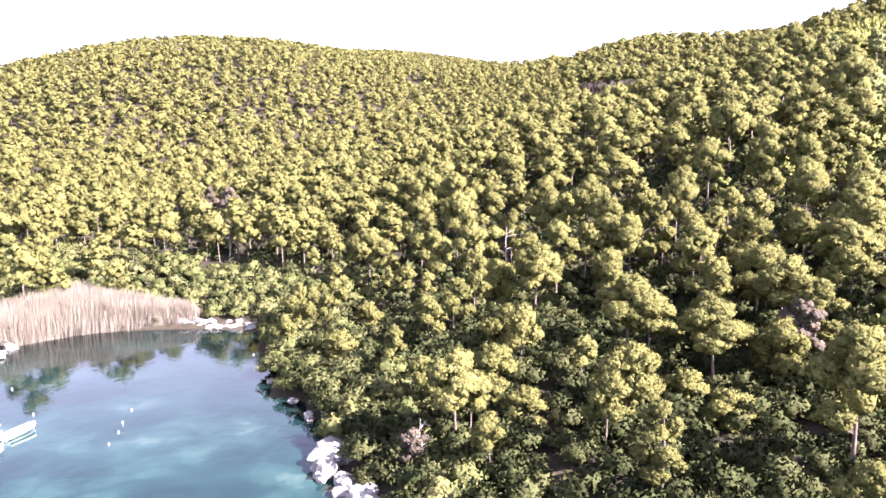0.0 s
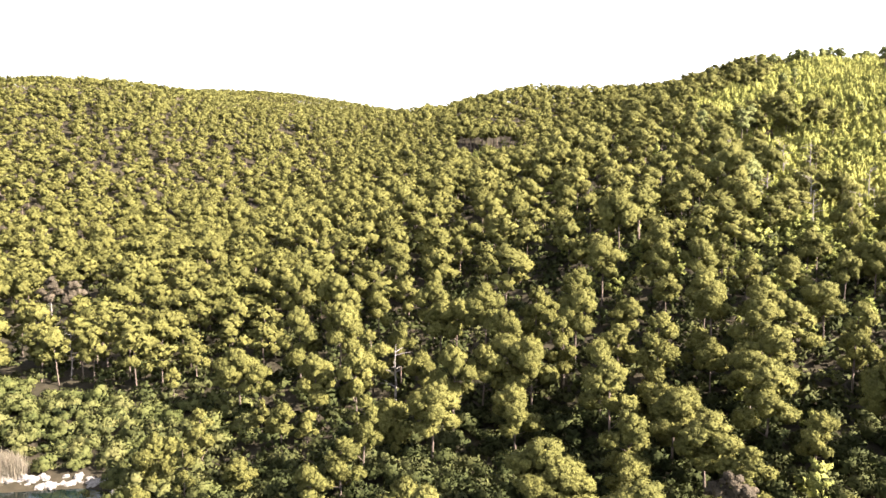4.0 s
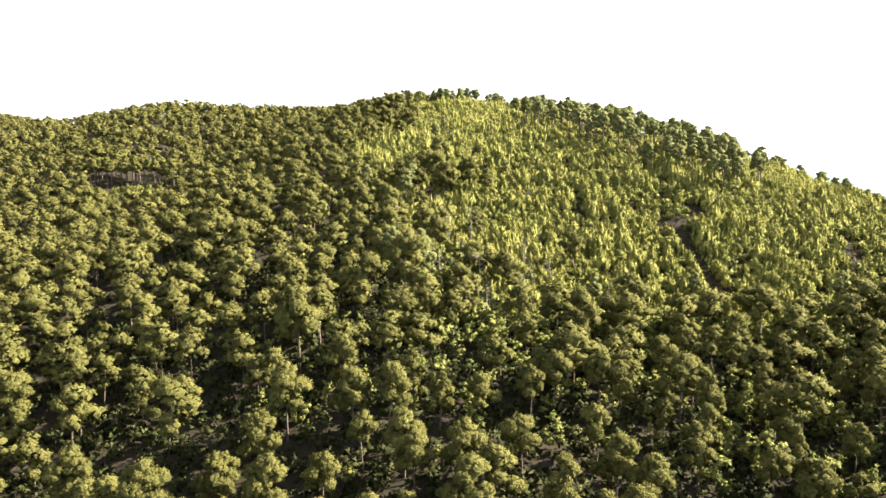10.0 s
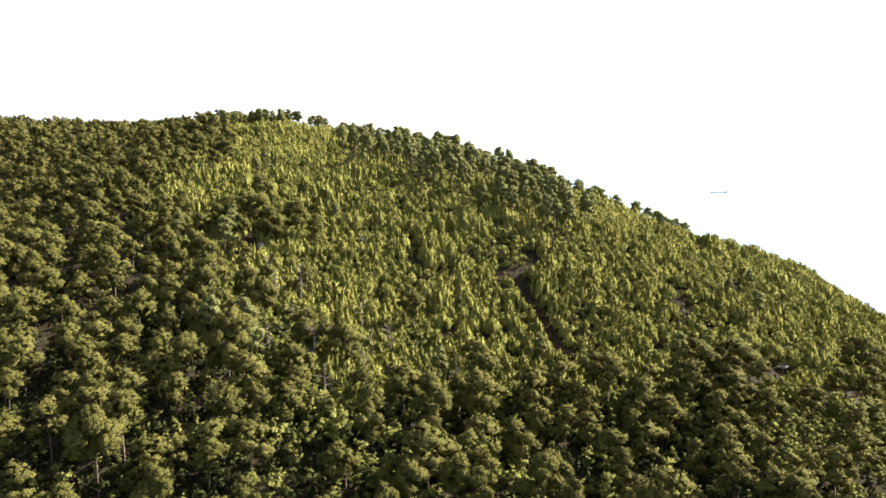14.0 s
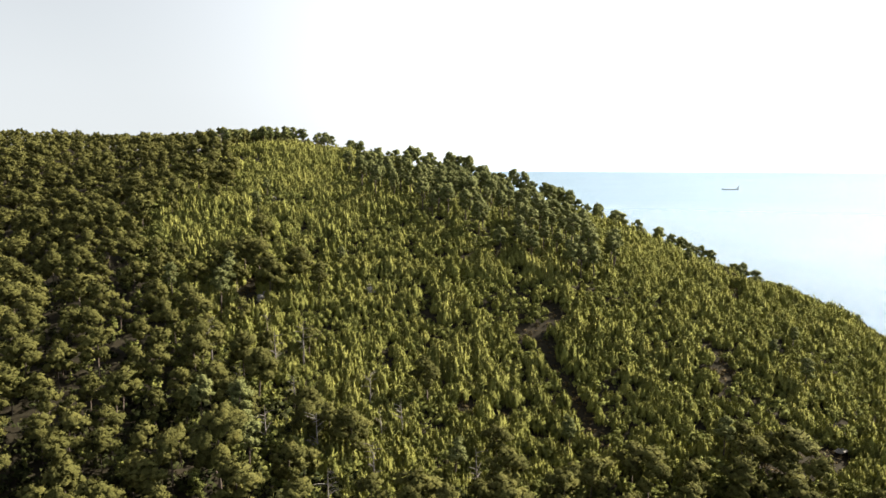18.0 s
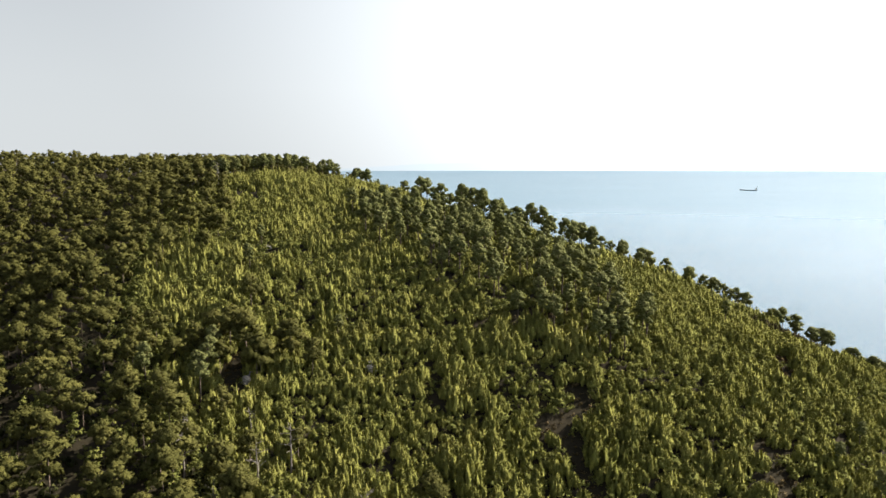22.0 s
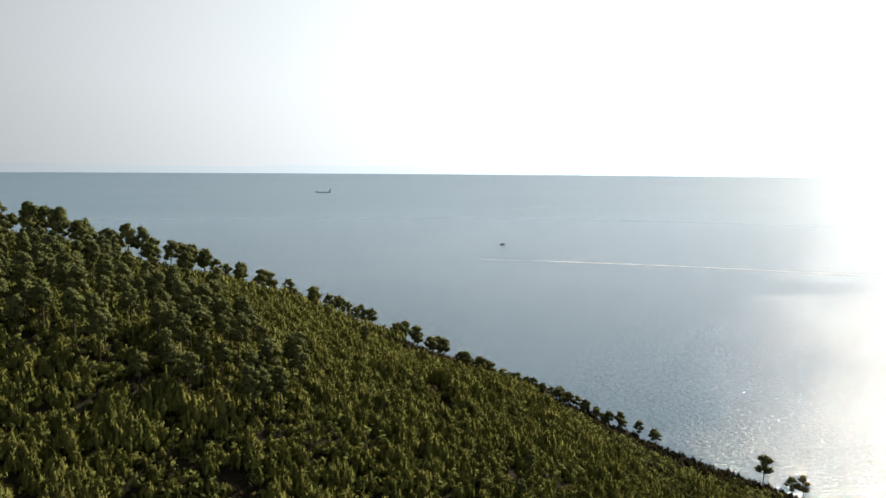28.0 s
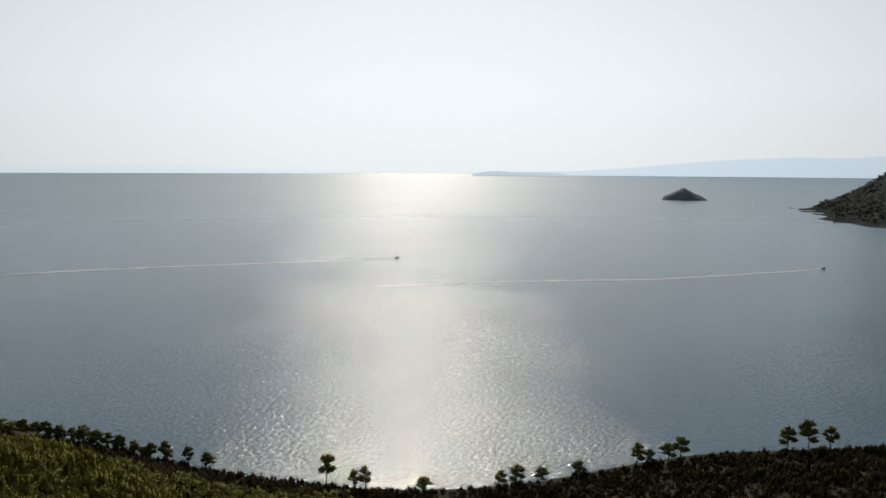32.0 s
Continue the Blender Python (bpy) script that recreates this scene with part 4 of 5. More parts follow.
# old pines on the summit, and the wood that shows behind it
hx, hy = scatter(184, 214, 296, 336, 5.2, rng)
top_wood = inside(hx, hy, [(184, 306), (204, 299), (211, 305), (214, 332), (188, 336)])
behind = [(213 + 18 * k + rng.normal(0, 3), 312 - 38 * k + rng.normal(0, 3)) for k in np.linspace(0, 1, 26)]
for k, (x, y) in enumerate(list(zip(hx[top_wood], hy[top_wood])) + behind):
    tree_thing("summit_pine", crest_meshes[k % 6], x, y, float(ground(x, y)), rng.uniform(0.62, 0.86) * (1 if y > 290 else 0.85), rng.uniform(0, 6.28),
               "old pine in the dark stand on the summit", "pine tree", "pines on the summit", rng.uniform(1.0, 1.3))

# a close stand with bare trunks behind a glade in the valley, and saplings in the glade
stand_kinds = [pine_shape(230 + i, 10.0, 2.0, 6, 6, 9, 0.28, 0.60, 0.52, limbs=3, flat=0.9) for i in range(4)]
stand_meshes = [(mesh_of("crown", *c, [PINE], smooth=True), mesh_of("trunk", *w, [BARK], smooth=True)) for c, w in stand_kinds]
for k in range(34):
    u, deep = (k % 12 + rng.random()) / 12, (k // 12) * 3.6 + rng.uniform(0, 1.5)
    x, y = 58 + 28 * u + 0.4 * deep, 326 - 13 * u + 0.9 * deep
    tree_thing("stand_pine", stand_meshes[k % 4], x, y, float(ground(x, y)), rng.uniform(0.9, 1.1), rng.uniform(0, 6.28),
               "straight pine with a bare trunk behind a glade", "pine tree", "pines behind the glade", rng.uniform(0.9, 1.15))
gx_, gy_ = scatter(52, 88, 290, 320, 2.2, rng)
open_spot = np.hypot((gx_ - 69) / 16, (gy_ - 304) / 13) < 1
gx_, gy_ = gx_[open_spot], gy_[open_spot]
v, f, q = spread(saplings, gx_, gy_, ground(gx_, gy_), rng.uniform(0.45, 0.85, len(gx_)), rng.uniform(0, 6.28, len(gx_)))
tagged(new("glade_saplings", mesh_of("glade_saplings", v, f, q, [SAPLING], smooth=True)), "low bright saplings filling the valley glade", "young pines", kind="stuff")

# wind-shaped pines along the edge above the sea
coast_kinds = [pine_shape(180 + i, 9.0, 2.3, 8, 6, 9, 0.28, 0.36, 0.50, limbs=8, flat=1.05) for i in range(6)]
coast_meshes = [(mesh_of("crown", *c, [CREST], smooth=True), mesh_of("trunk", *w, [BARK], smooth=True)) for c, w in coast_kinds]
row = []
for (ax, ay, ah), (bx, by, bh) in zip(EDGE, EDGE[1:]):
    n = int(math.hypot(bx - ax, by - ay) / 2.3 + 0.5)
    for q in range(n):
        k = (q + rng.random()) / n
        row.append((ax + (bx - ax) * k + rng.normal(0, 1.9), ay + (by - ay) * k + rng.normal(0, 1.6), (ah + (bh - ah) * k) * rng.uniform(0.80, 1.35)))
row += [(258, 30, 7.9), (250.5, 22, 5.8), (252.5, 24.5, 4.8), (242, 9.5, 3.9), (244, 7.5, 3.2), (234.5, -9.5, 4.8), (233.5, -14.2, 5.4), (231.8, -20.5, 4.4), (230, -32, 4.6), (228, -51, 6.4), (227, -55, 4.5),
        (226.8, -62, 5.2), (225.5, -65.5, 6.7), (214.8, -98.8, 7.0), (212.5, -105, 8.6), (209.8, -111.8, 6.6)]
for x, y, tall in row:
    tall *= 1.22 if y < 40 else 1.0
    z = float(ground(x, y))
    if z > 0.2:
        tree_thing("coast_pine", coast_meshes[int(rng.integers(6))], x, y, z, tall / 9, rng.uniform(0, 6.28),
                   "dark windswept pine on the edge above the sea", "pine tree", "pines along the coast edge", (1.6 + 0.38 * tall) / 4.75 * 9 / tall * rng.uniform(0.85, 1.2))

# ---- shrubs ----
def shrub_shape(seed, wide, tall, clumps, per, size, fine, pith=0.7):
    g = np.random.default_rng(seed)
    cs = [(g.uniform(-0.6, 0.6) * wide, g.uniform(-0.6, 0.6) * wide, tall * g.uniform(0.25, 0.7)) for _ in range(clumps)]
    return tufts(g, np.array(cs), np.array([wide * g.uniform(0.3, 0.5) for _ in cs]), per, size, -0.3, 0.85, fine, pith=pith)


shrub_kinds = [shrub_shape(200 + i, 1.6, 2.0, 9, 40, 0.2, 0, 0.7) for i in range(8)]
shrub_meshes = [mesh_of("shrub", *s, [BAY_SHRUB], smooth=True) for s in shrub_kinds]
sx, sy = scatter(-75, 2, 45, 132, 2.2, rng)
sz, shore = ground(sx, sy), off_line(sx, sy, BAY, True)
keep = (sz > 0.35) & ((shore < 9) | inside(sx, sy, BELT)) & (sy > 44) & (sx > -0.62 * sy - 12)
keep &= (np.hypot(sx + 5.0, sy - 50.0) > 4.2) & (np.hypot(sx + 6.5, sy - 55.0) > 2.8) & (off_line(sx, sy, [(-54, 78), (-53, 84), (-47, 90.5), (-40, 94)]) > 8)
spots = np.where(keep)[0]
for i in spots[np.argsort(shore[spots])][:300]:
    ob = new("shrub", shrub_meshes[int(rng.integers(8))])
    q = rng.uniform(0.6, 1.25)
    ob.matrix_basis = Matrix.Translation((sx[i], sy[i], sz[i] - 0.1)) @ Matrix.Rotation(rng.uniform(0, 6.28), 4, "Z") @ Matrix.Diagonal((q, q, q * rng.uniform(0.8, 1.2), 1))
    tagged(ob, "rounded green mastic shrub on the bank of the bay", "shrub", "shrubs round the bay")
rest = spots[np.argsort(shore[spots])][300:]
v, f, q = spread(shrub_kinds, sx[rest], sy[rest], sz[rest] - 0.1, rng.uniform(0.7, 1.3, len(rest)), rng.uniform(0, 6.28, len(rest)))
tagged(new("shrub_belt", mesh_of("shrub_belt", v, f, q, [BAY_SHRUB], smooth=True)), "belt of rounded green mastic shrubs behind the bay", "shrubs", kind="stuff")
low_kinds = [shrub_shape(220 + i, 1.7, 1.5, 3, 11, 0.36, 2, 0.5) for i in range(8)]
ux, uy = scatter(-90, 260, -80, 300, 3.4, rng)
uz = ground(ux, uy)
keep = (uz > 0.6) & (np.hypot(ux - 40, uy - 90) < 150) & (ux < young_edge(uy)) & (rng.random(len(ux)) < np.where(ux < 112, 0.85, 0.5))
nx_, ny_ = scatter(-30, 115, 30, 165, 2.2, rng)
nz_ = ground(nx_, ny_)
wet_ = (nz_ > 0.7) & (nx_ < young_edge(ny_) + 5)
hx_, hy_ = scatter(50, 250, 30, 270, 2.15, rng)
hz_ = ground(hx_, hy_)
heath = (hz_ > 1) & (hx_ > young_edge(hy_) - 12) & (open_to(hx_, hy_, hz_ + 3, (41, 66, 88)) | open_to(hx_, hy_, hz_ + 3, (8, 36, 60)))
heath &= ~in_gully(hx_, hy_)
hx_, hy_, hz_ = hx_[heath], hy_[heath], hz_[heath]
ux, uy, uz = np.r_[ux[keep], nx_[wet_]], np.r_[uy[keep], ny_[wet_]], np.r_[uz[keep], nz_[wet_]]
under = np.hypot(ux - 14, uy - 52) < 42
under_kinds = [shrub_shape(240 + i, 1.5, 1.7, 8, 40, 0.2, 2, 0.55) for i in range(8)]
v, f, q = spread(under_kinds, ux[under], uy[under], uz[under] - 0.1, rng.uniform(0.6, 1.5, under.sum()), rng.uniform(0, 6.28, under.sum()))
tagged(new("undergrowth", mesh_of("undergrowth", v, f, q, [SHRUB], smooth=True)), "dark green evergreen scrub below the pines of the bay", "undergrowth", kind="stuff")
ux, uy, uz = ux[~under], uy[~under], uz[~under]
v, f, q = spread(low_kinds, ux, uy, uz - 0.1, rng.uniform(0.5, 1.5, len(ux)), rng.uniform(0, 6.28, len(ux)))
tagged(new("undergrowth", mesh_of("undergrowth", v, f, q, [SHRUB], smooth=True)), "dark green undergrowth between the pines", "undergrowth", kind="stuff")
v, f, q = spread(low_kinds, hx_, hy_, hz_ - 0.1, rng.uniform(0.7, 1.45, len(hx_)), rng.uniform(0, 6.28, len(hx_)))
tagged(new("slope_scrub", mesh_of("slope_scrub", v, f, q, [SAPLING], smooth=True)), "low olive-green scrub between the young pines", "undergrowth", kind="stuff")
bx_, by_ = scatter(90, 225, 55, 195, 1.3, rng)
dry = in_gully(bx_, by_, 0.4) & (rng.random(len(bx_)) < 0.8)
bx_, by_ = bx_[dry], by_[dry]
v, f, q = spread(low_kinds, bx_, by_, ground(bx_, by_) - 0.05, rng.uniform(0.25, 0.6, len(bx_)), rng.uniform(0, 6.28, len(bx_)))
tagged(new("gully_brush", mesh_of("gully_brush", v, f, q, [BRUSH], smooth=True)), "low dry brown brush in the gullies of the slope", "undergrowth", kind="stuff")

# ---- reeds at the head of the bay ----
n = 42000
along = rng.random(n)
bx_, by_ = np.interp(along, [0, 0.15, 0.5, 0.8, 1], [-54, -53, -47, -40, -33.5]), np.interp(along, [0, 0.15, 0.5, 0.8, 1], [78, 84, 90.5, 94, 96])
back = rng.random(n) ** 0.8 * np.interp(along, [0, 0.2, 0.6, 1], [6, 8, 9, 2.5]) - 0.6
rx, ry = bx_ - back * 0.55 + rng.uniform(-0.8, 0.8, n), by_ + back * 0.85 + rng.uniform(-0.6, 0.6, n)
rz = np.maximum(ground(rx, ry), -0.4)
tall = rng.uniform(1.8, 3.9, n) * np.interp(along, [0, 0.1, 0.6, 1], [0.6, 0.9, 1.1, 0.6])
a, tilt = rng.uniform(0, 6.28, n), rng.normal(0, 0.13, (n, 2))
wide = rng.uniform(0.008, 0.019, n)
foot = np.stack([rx, ry, rz], 1)
tip = foot + np.stack([tilt[:, 0] * tall, tilt[:, 1] * tall, tall], 1)
side = np.stack([np.cos(a) * wide, np.sin(a) * wide, 0 * a], 1)
mid = foot * 0.25 + tip * 0.75
v = np.stack([foot - side, foot + side, mid + side * 1.3, mid - side * 1.3, tip], 1).reshape(-1, 3)
f = (np.array([(0, 1, 2), (0, 2, 3), (3, 2, 4)])[None] + (np.arange(n) * 5)[:, None, None]).reshape(-1, 3)
tagged(new("reed_bed", mesh_of("reed_bed", v, f, [REED])), "pale straw-coloured reeds standing at the water's edge", "reeds", kind="stuff")

# ---- rocks ----
def rock_mesh(seed):
    bm = bmesh.new()
    bmesh.ops.create_icosphere(bm, subdivisions=3, radius=1)
    g = np.random.default_rng(seed)
    s = Vector((1, g.uniform(0.6, 0.9), g.uniform(0.45, 0.7)))
    for p in bm.verts:
        n1 = noise.cell(p.co * 1.6 + Vector((seed, 0, 0))) * 0.22 + noise.fractal(p.co * 1.3 + Vector((0, seed, 0)), 1.0, 2.0, 4) * 0.30
        p.co = Vector([c * k for c, k in zip(p.co * (1 + n1), s)])
    me = bpy.data.meshes.new("rock")
    bm.to_mesh(me)
    bm.free()
    me.materials.append(ROCK)
    return me


rock_meshes = [rock_mesh(i) for i in range(7)]


grey_meshes = [m.copy() for m in rock_meshes]
for m in grey_meshes:
    m.materials[0] = GREY_ROCK


def rock(x, y, z, size, label, group, kinds=rock_meshes):
    ob = new("rock", kinds[int(rng.integers(7))])
    ob.matrix_basis = Matrix.Translation((x, y, z)) @ Matrix.Rotation(rng.uniform(0, 6.28), 4, "Z") @ Matrix.Diagonal((size, size, size * rng.uniform(0.8, 1.1), 1))
    return tagged(ob, label, "rock", group)


for x, y, size in ((-9.0, 56.2, 0.9), (-8.6, 54.8, 1.5), (-9.0, 53.2, 1.3), (-8.7, 51.6, 1.3), (-7.4, 50.2, 0.8), (-6.8, 49.0, 1.2), (-5.4, 47.6, 1.3), (-8.9, 58.3, 0.8), (-10.9, 64.0, 0.7), (-16.6, 74.6, 0.6), (-12.0, 62.5, 0.6), (-14.2, 66.4, 0.5), (-5.0, 47.0, 0.9), (-7.6, 54.0, 0.9)):
    rock(x, y, 0.15 + 0.25 * size, size, "white sun-bleached limestone boulder at the waterline", "rocks on the shore")
for q in range(64):
    x = np.interp(q / 63, [0, 0.75, 1], [-36, -23, -20.3])
    y = np.interp(q / 63, [0, 0.4, 0.75, 1], [95.6, 95.2, 94.8, 86])
    size = rng.uniform(0.25, 0.75)
    x, y = x + rng.uniform(-0.4, 0.4), y + rng.uniform(-1.3, 0.3)
    rock(x, y, max(0.0, float(ground(x, y))) + 0.2 * size, size, "small white stone on the waterline of the bay", "rocks on the shore")
for x, y, size in ((-50.8, 80.5, 0.8), (-51.2, 82.2, 0.5), (-50.2, 78.6, 0.6), (-51.5, 84.5, 0.9), (-50, 76.8, 0.5), (-49.0, 88.9, 0.6), (-22.0, 90.0, 0.5), (-19.2, 79.0, 0.6), (-17.6, 72.5, 0.5)):
    rock(x, y, 0.15, size, "pale boulder beside the reeds", "rocks on the shore")
for x, y, size in ((132, 166, 1.5), (133, 167.2, 1.0), (149, 223, 1.2), (157, 244, 1.2), (113, 180, 1.3), (115, 181, 1.0), (150, 75, 0.9), (206, 122, 1.0), (214, 150, 1.1), (216, 146, 0.8)):
    rock(x, y, float(ground(x, y)) + 0.6 * size, size, "grey-white rock outcrop among young pines", "outcrops on the slope", grey_meshes)

# ---- dead trees ----
def dead_tree(x, y, tall, seed, label):
    g = np.random.default_rng(seed)
    root = new("dead_tree")
    root.matrix_basis = Matrix.Translation((x, y, float(ground(x, y))))
    top = np.array([g.uniform(-0.4, 0.4), g.uniform(-0.4, 0.4), tall])
    part("trunk", mesh_of("trunk", *limb([(0, 0, -0.4), top * 0.35 + (0.1, 0, 0), top * 0.7 - (0.1, 0.1, 0), top], [tall * 0.022, tall * 0.017, tall * 0.011, 0.02], 6), [DEAD], smooth=True), root)
    for i in range(12):
        t = g.uniform(0.3, 0.95)
        a, out = g.uniform(0, 6.28), tall * g.uniform(0.12, 0.28)
        c = top * t
        e = c + np.array([math.cos(a) * out, math.sin(a) * out, out * g.uniform(0.1, 0.6)])
        part("branch", mesh_of("branch", *limb([c, (c + e) / 2 + (0, 0, 0.1), e], [tall * 0.008, tall * 0.006, 0.012], 4), [DEAD], smooth=True), root)
    return tagged(root, label, "dead tree", "dead trees")


for q, (x, y, tall) in enumerate(((8.8, 102, 8), (-1.5, 49.8, 4), (-36, 122, 7), (182, 299, 9), (101, 112, 8))):
    dead_tree(x, y, tall, 300 + q, "bare grey dead pine with broken branches")

# thin bare snags where the old pines thin out
SNAGS = [(78, 118), (104, 118), (112, 192), (96, 196), (84, 150)]
gx_, gy_ = scatter(76, 114, 114, 198, 11.0, rng)
for q, (x, y) in enumerate([(a, b) for a, b in zip(gx_, gy_) if inside(a, b, SNAGS)][:14]):
    dead_tree(x, y, float(rng.uniform(5, 8.5)), 320 + q, "thin bare grey snag among young pines")

# ---- islet and headland across the water ----
def far_land(name, label, cx, cy, lx, ly, step, shape, trees, stone):
    x, y = np.meshgrid(np.arange(-lx, lx + 1, step), np.arange(-ly, ly + 1, step))
    z = shape(x, y)
    ob = new(name, mesh_of(name, np.stack([x + cx, y + cy, z], -1).reshape(-1, 3), grid_faces(x.shape[1], x.shape[0]), [stone], smooth=False))
    tagged(ob, label, "land", kind="structure")
    g = np.random.default_rng(trees)
    px, py = g.uniform(-lx, lx, trees), g.uniform(-ly, ly, trees)
    pz = shape(px, py)
    k = pz > 4
    v, f, q = spread(low_kinds, px[k] + cx, py[k] + cy, pz[k] - 0.5, g.uniform(1.4, 3.4, k.sum()), g.uniform(0, 6.28, k.sum()))
    tagged(new(name.replace("ground", "woods"), mesh_of(name, v, f, q, [FAR_SCRUB], smooth=True)), "dark scrub and pines on the " + label.split(",")[0], "woods", kind="stuff")


def rough(x, y, k, seed):
    return np.array([noise.fractal(Vector((a * k, b * k, seed)), 1.0, 2.0, 5) for a, b in zip(np.ravel(x), np.ravel(y))]).reshape(np.shape(x))


def islet_shape(x, y):
    """A low cliff, a peak and a long slope, along the islet's length."""
    u, w = -0.73 * x - 0.68 * y, 0.68 * x - 0.73 * y
    top = np.interp(u, [-60, -55, -50, -10, -2, 58, 66], [-4, 8, 12, 30, 32, 3, -4])
    return (top + 3) * (1 - (w / 42) ** 2) - 3 + 1.5 * rough(x, y, 0.06, 2)


far_land("ground_islet", "small rocky islet, grey against the sea", 1538, -1475, 72, 72, 4, islet_shape, 60, HAZED_ISLET)
far_land("ground_headland", "wooded headland, falling to rocks at its tip", 812, -1332, 420, 420, 10,
         lambda x, y: 165 * np.exp(-(((x + 60) / 170) ** 2 + ((y + 70) / 130) ** 2)) + 38 * np.exp(-(((x - 130) / 110) ** 2 + ((y + 75) / 62) ** 2))
         + 14 * np.exp(-(((x - 240) / 70) ** 2 + ((y + 95) / 34) ** 2)) + 44 * np.exp(-(((x + 120) / 150) ** 2 + ((y - 150) / 130) ** 2)) - 7 + 6 * rough(x, y, 0.02, 3), 9000, CLIFF)

# ---- boats ----
def hull_mesh(name, long, wide, deep, mat, flare=0.75, stations=9):
    """A boat's hull along +x, open to a flat deck: a keel, two chines and a gunwale, pointed at the bow."""
    v, f = [], []
    for i in range(stations):
        t = i / (stations - 1)
        w = wide / 2 * (1 - max(0, (t - 0.45) / 0.55) ** 2.2)
        rise = deep * (0.25 * t * t)
        x = long * (t - 0.5)
        v += [(x, -w, deep + rise), (x, -w * flare, deep * 0.25 + rise), (x - long * 0.04 * t, 0, -deep * 0.35 + rise * 1.5), (x, w * flare, deep * 0.25 + rise), (x, w, deep + rise), (x, 0, deep * 0.96 + rise)]
    for i in range(stations - 1):
        a = 6 * i
        for q in range(6):
            b = a + (q + 1) % 6
            f.append((a + q, b, b + 6, a + q + 6))
    bm = bmesh.new()
    vs = [bm.verts.new(p) for p in v]
    for q in f:
        bm.faces.new([vs[k] for k in q])
    bm.faces.new(vs[:6])
    bm.normal_update()
    me = bpy.data.meshes.new(name)
    bm.to_mesh(me)
    bm.free()
    me.materials.append(mat)
    return me


def block(name, sx, sy, sz, mat, x=0.0, y=0.0, z=0.0, taper=0.85, bevel=0.05):
    """A cabin-like block, narrower on top, with softened edges, standing on z."""
    bm = bmesh.new()
    bmesh.ops.create_cube(bm, size=1)
    for p in bm.verts:
        k = taper if p.co.z > 0 else 1
        p.co = Vector((p.co.x * sx * k + x, p.co.y * sy * k + y, (p.co.z + 0.5) * sz + z))
    bmesh.ops.bevel(bm, geom=bm.edges[:], offset=bevel, segments=2, affect="EDGES")
    me = bpy.data.meshes.new(name)
    bm.to_mesh(me)
    bm.free()
    me.materials.append(mat)
    return me


def tube(name, points, radius, mat):
    return mesh_of(name, *limb(points, [radius] * len(points), 6), [mat], smooth=True)


def motorboat(x, y, yaw, long, label, name="motorboat"):
    root = new(name)
    w, d = long * 0.34, long * 0.11
    part("hull", hull_mesh("hull", long, w, d, WHITE), root)
    part("cabin", block("cabin", long * 0.32, w * 0.62, long * 0.12, WHITE, long * 0.05, 0, d), root)
    part("windscreen", block("windscreen", long * 0.1, w * 0.56, long * 0.08, GLASS, long * 0.16, 0, d * 1.1, 0.7, 0.02), root, "dark tinted windscreen")
    part("rail", tube("rail", [(long * 0.02, -w * 0.46, d * 1.7), (long * 0.3, -w * 0.36, d * 2.0), (long * 0.49, 0, d * 2.2), (long * 0.3, w * 0.36, d * 2.0), (long * 0.02, w * 0.46, d * 1.7)], 0.03, STEEL), root, "thin steel bow rail")
    part("mast", tube("mast", [(-long * 0.05, 0, d), (-long * 0.05, 0, d + long * 0.32)], 0.03, STEEL), root)
    part("engine", block("engine", long * 0.09, w * 0.22, long * 0.13, HULL, -long * 0.53, 0, d * 0.4), root, "black outboard engine")
    root.matrix_basis = pose(x, y, 0.08, 0, 0, yaw)
    return tagged(root, label, "boat")


motorboat(-37.9, 55.4, 62, 5.6, "white moored motorboat with a small cabin in the bay")
dinghy = new("dinghy")
part("hull", hull_mesh("hull", 2.9, 0.95, 0.35, WHITE), dinghy)
part("tube", tube("tube", [(-1.4, -0.46, 0.38), (0.3, -0.46, 0.40), (1.2, -0.24, 0.47), (1.42, 0, 0.5), (1.2, 0.24, 0.47), (0.3, 0.46, 0.40), (-1.4, 0.46, 0.38)], 0.13, WHITE), dinghy, "white inflated side tube")
part("thwart", block("thwart", 0.3, 0.85, 0.06, WHITE, -0.3, 0, 0.36, 1.0, 0.01), dinghy)
dinghy.matrix_basis = pose(-35.9, 59.2, 0.02, 0, 0, 70)
tagged(dinghy, "white inflatable dinghy tied behind the motorboat", "dinghy")
part("mooring_line", tube("mooring_line", [(-1.4, 0, 0.45), (-2.4, -0.9, 0.25), (-3.2, -1.6, 0.6)], 0.02, STEEL), dinghy)

for x, y in ((-43, 70.2), (-37.2, 63.5), (-28.7, 64.6), (-28.2, 61.5), (-27.7, 59.5), (-27.4, 57.0), (-21.9, 82.0)):
    bm = bmesh.new()
    bmesh.ops.create_uvsphere(bm, u_segments=12, v_segments=8, radius=0.07)
    bmesh.ops.create_cone(bm, cap_ends=True, segments=8, radius1=0.04, radius2=0.03, depth=0.06, matrix=Matrix.Translation((0, 0, 0.12)))
    me = bpy.data.meshes.new("buoy")
    bm.to_mesh(me)
    bm.free()
    me.materials.append(WHITE)
    ob = new("buoy", me)
    ob.location = (x, y, 0.06)
    tagged(ob, "small round white mooring buoy afloat", "buoy", "buoys in the bay")


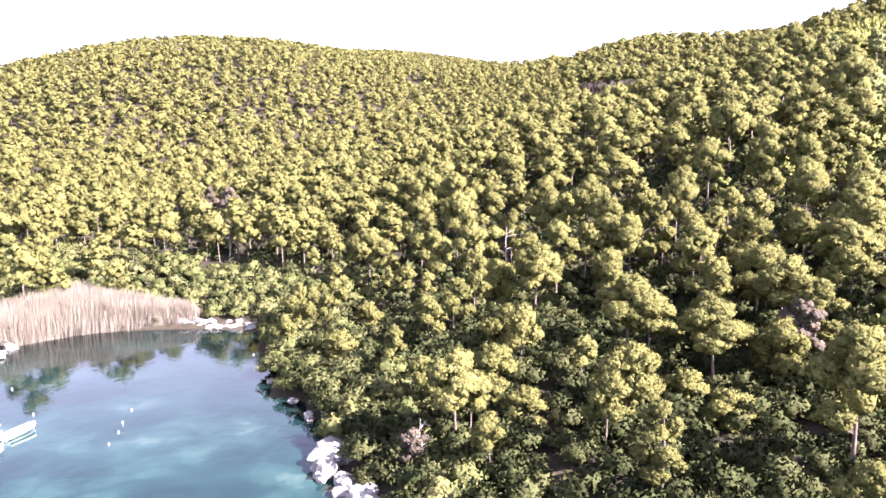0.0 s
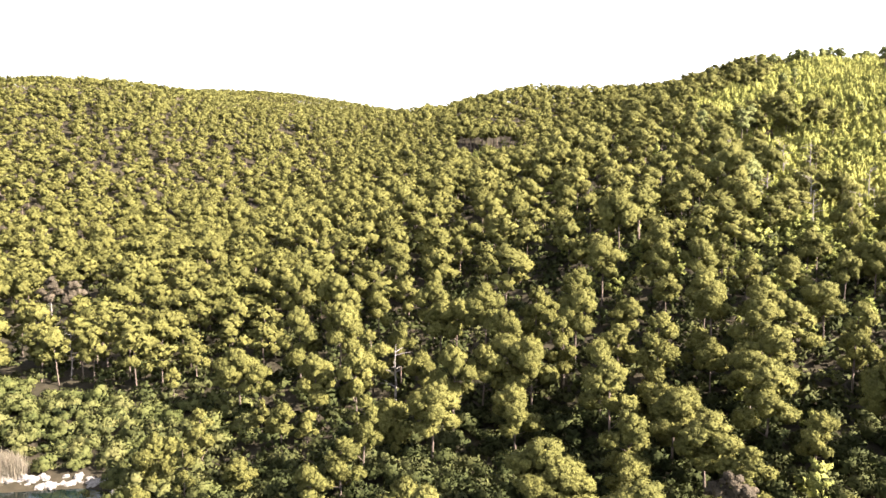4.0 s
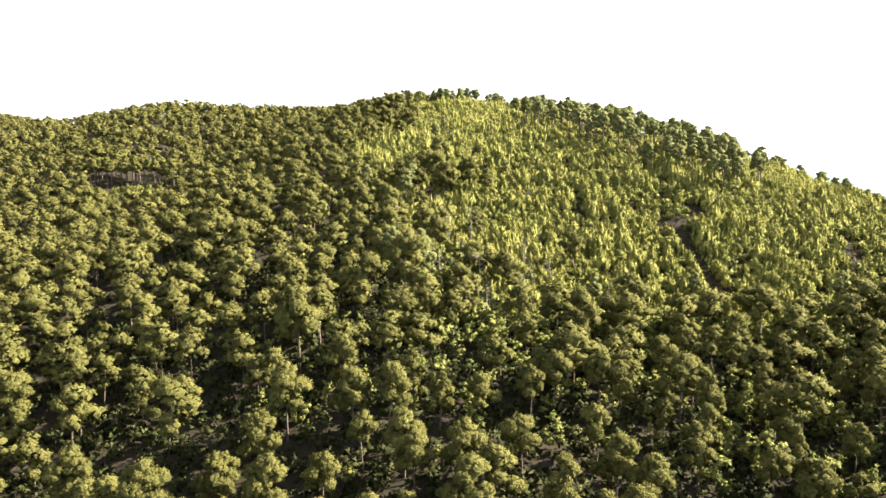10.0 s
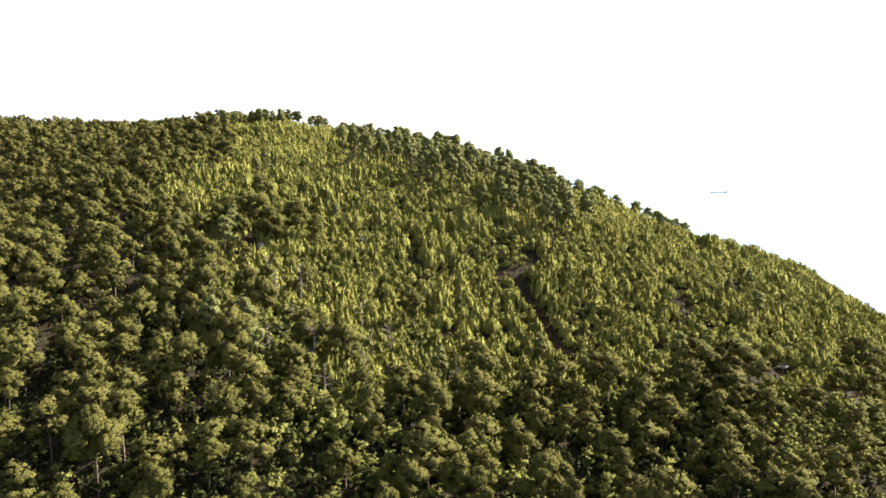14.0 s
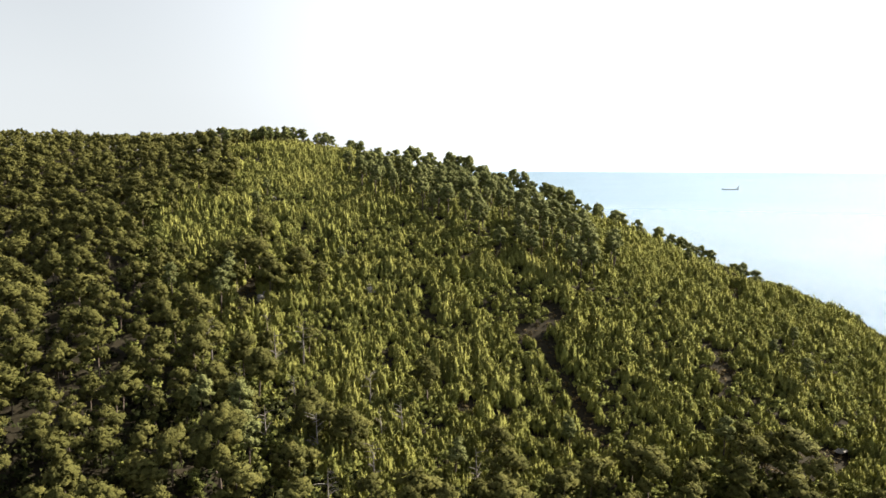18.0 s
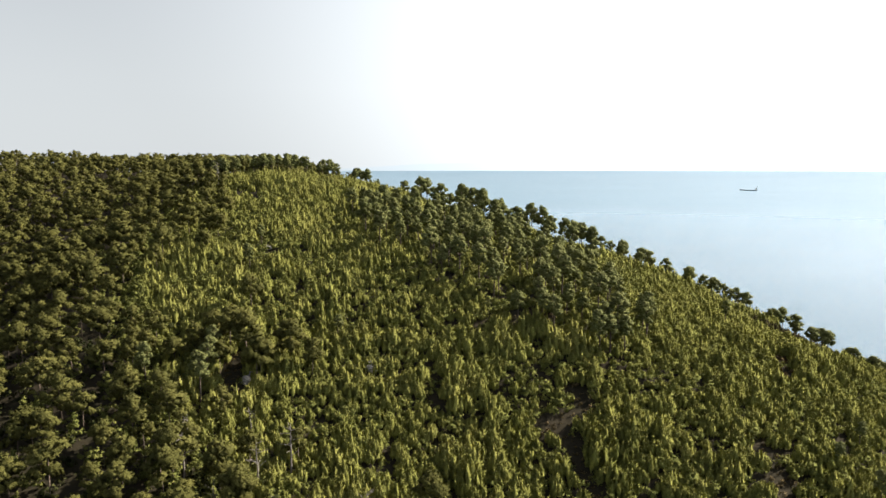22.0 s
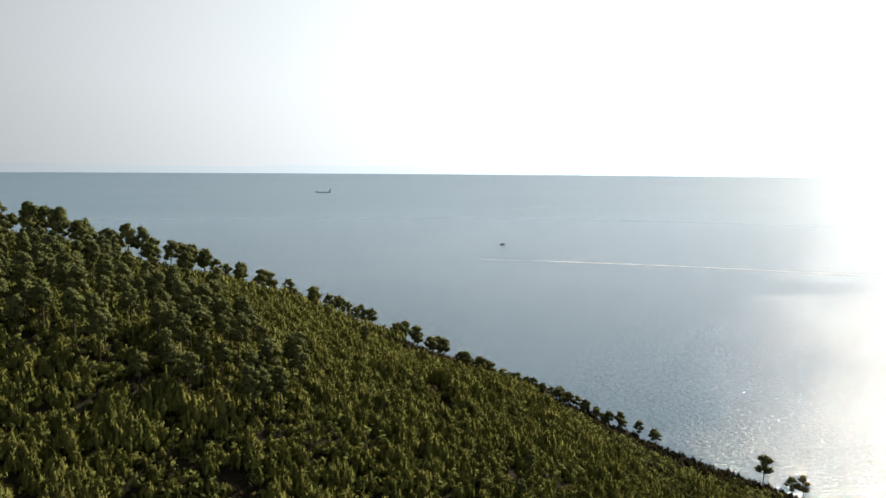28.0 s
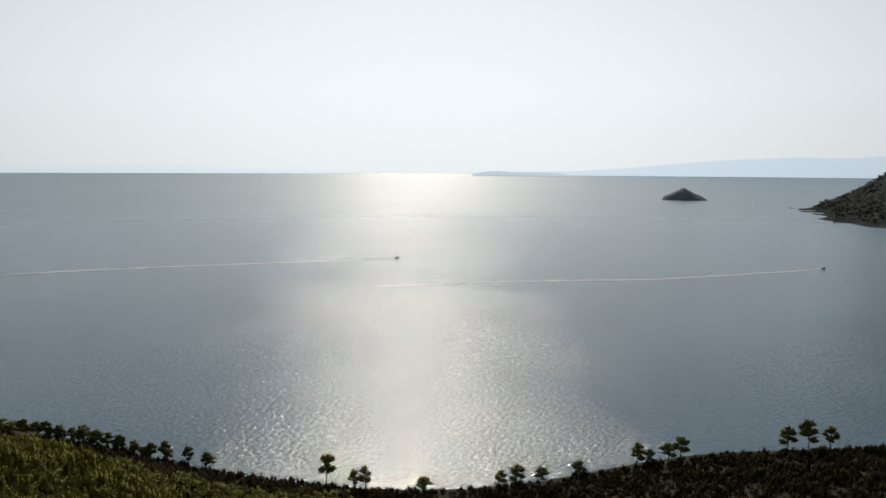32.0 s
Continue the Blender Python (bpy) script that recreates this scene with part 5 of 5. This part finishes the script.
def speedboat(x, y, yaw, long, label):
    root = new("speedboat")
    part("hull", hull_mesh("hull", long, long * 0.32, long * 0.13, HULL), root)
    part("cabin", block("cabin", long * 0.3, long * 0.2, long * 0.13, HULL, 0, 0, long * 0.13), root)
    part("windscreen", block("windscreen", long * 0.08, long * 0.19, long * 0.08, GLASS, long * 0.13, 0, long * 0.14, 0.7, 0.02), root)
    root.matrix_basis = pose(x, y, 0.15, 0, -3, yaw)
    return tagged(root, label, "boat", "boats at sea")


speedboat(701, -200, -100, 5.5, "dark speedboat under way with a white wake")
speedboat(471, -499, -95, 5.0, "small dark motorboat drawing a long wake")
speedboat(882, 151, -80, 6.0, "dark fishing boat lying on the open sea")

ship = new("cargo_ship")
part("hull", hull_mesh("hull", 52, 8, 2.4, HAZED_PAINT, 0.9), ship)
part("bridge", block("bridge", 6, 7, 6, WHITE, -23, 0, 3, 0.9, 0.3), ship)
part("funnel", block("funnel", 3, 3, 4, HAZED_PAINT, -26, 0, 10, 0.8, 0.2), ship)
part("mast", tube("mast", [(22, 0, 3), (22, 0, 9)], 0.25, HAZED_PAINT), ship)
ship.matrix_basis = pose(2430, 880, 0.8, 0, 0, 105)
tagged(ship, "long low dark cargo ship near the horizon", "ship")


def wake(label, line, narrow, broad):
    """A trail of foam flat on the water, widening away from the boat, with ragged edges."""
    v, f = [], []
    pts = []
    for (ax, ay), (bx, by) in zip(line, line[1:]):
        n = max(2, int(math.hypot(bx - ax, by - ay) / 6))
        pts += [(ax + (bx - ax) * q / n, ay + (by - ay) * q / n) for q in range(n)]
    pts.append(line[-1])
    for i, (x, y) in enumerate(pts):
        t = i / (len(pts) - 1)
        dx, dy = np.subtract(pts[min(i + 1, len(pts) - 1)], pts[max(i - 1, 0)])
        k = (narrow + (broad - narrow) * t) / 2 * rng.uniform(0.5, 1.1) * (1 if t < 0.7 else (1.02 - t) / 0.32) / (math.hypot(dx, dy) + 1e-9)
        v += [(x - dy * k, y + dx * k, 0.05), (x, y, 0.12), (x + dy * k, y - dx * k, 0.05)]
    for i in range(len(pts) - 1):
        a = 3 * i
        f += [(a, a + 1, a + 4), (a, a + 4, a + 3), (a + 1, a + 2, a + 5), (a + 1, a + 5, a + 4)]
    return tagged(new("wake", mesh_of("wake", v, f, [FOAM], smooth=True)), label, "wake", kind="stuff")


wake("white foam trail behind the speedboat", [(703, -200), (710, -150), (722, -80), (735, 0), (742, 80), (744, 170)], 2.2, 6.5)
wake("long curved white wake of a motorboat", [(471, -496), (480, -400), (493, -318), (520, -255), (545, -180), (562, -110)], 2.0, 5.0)
wake("thin far white wake", [(1765, 10), (1728, 100), (1600, 220)], 3.0, 5.0)
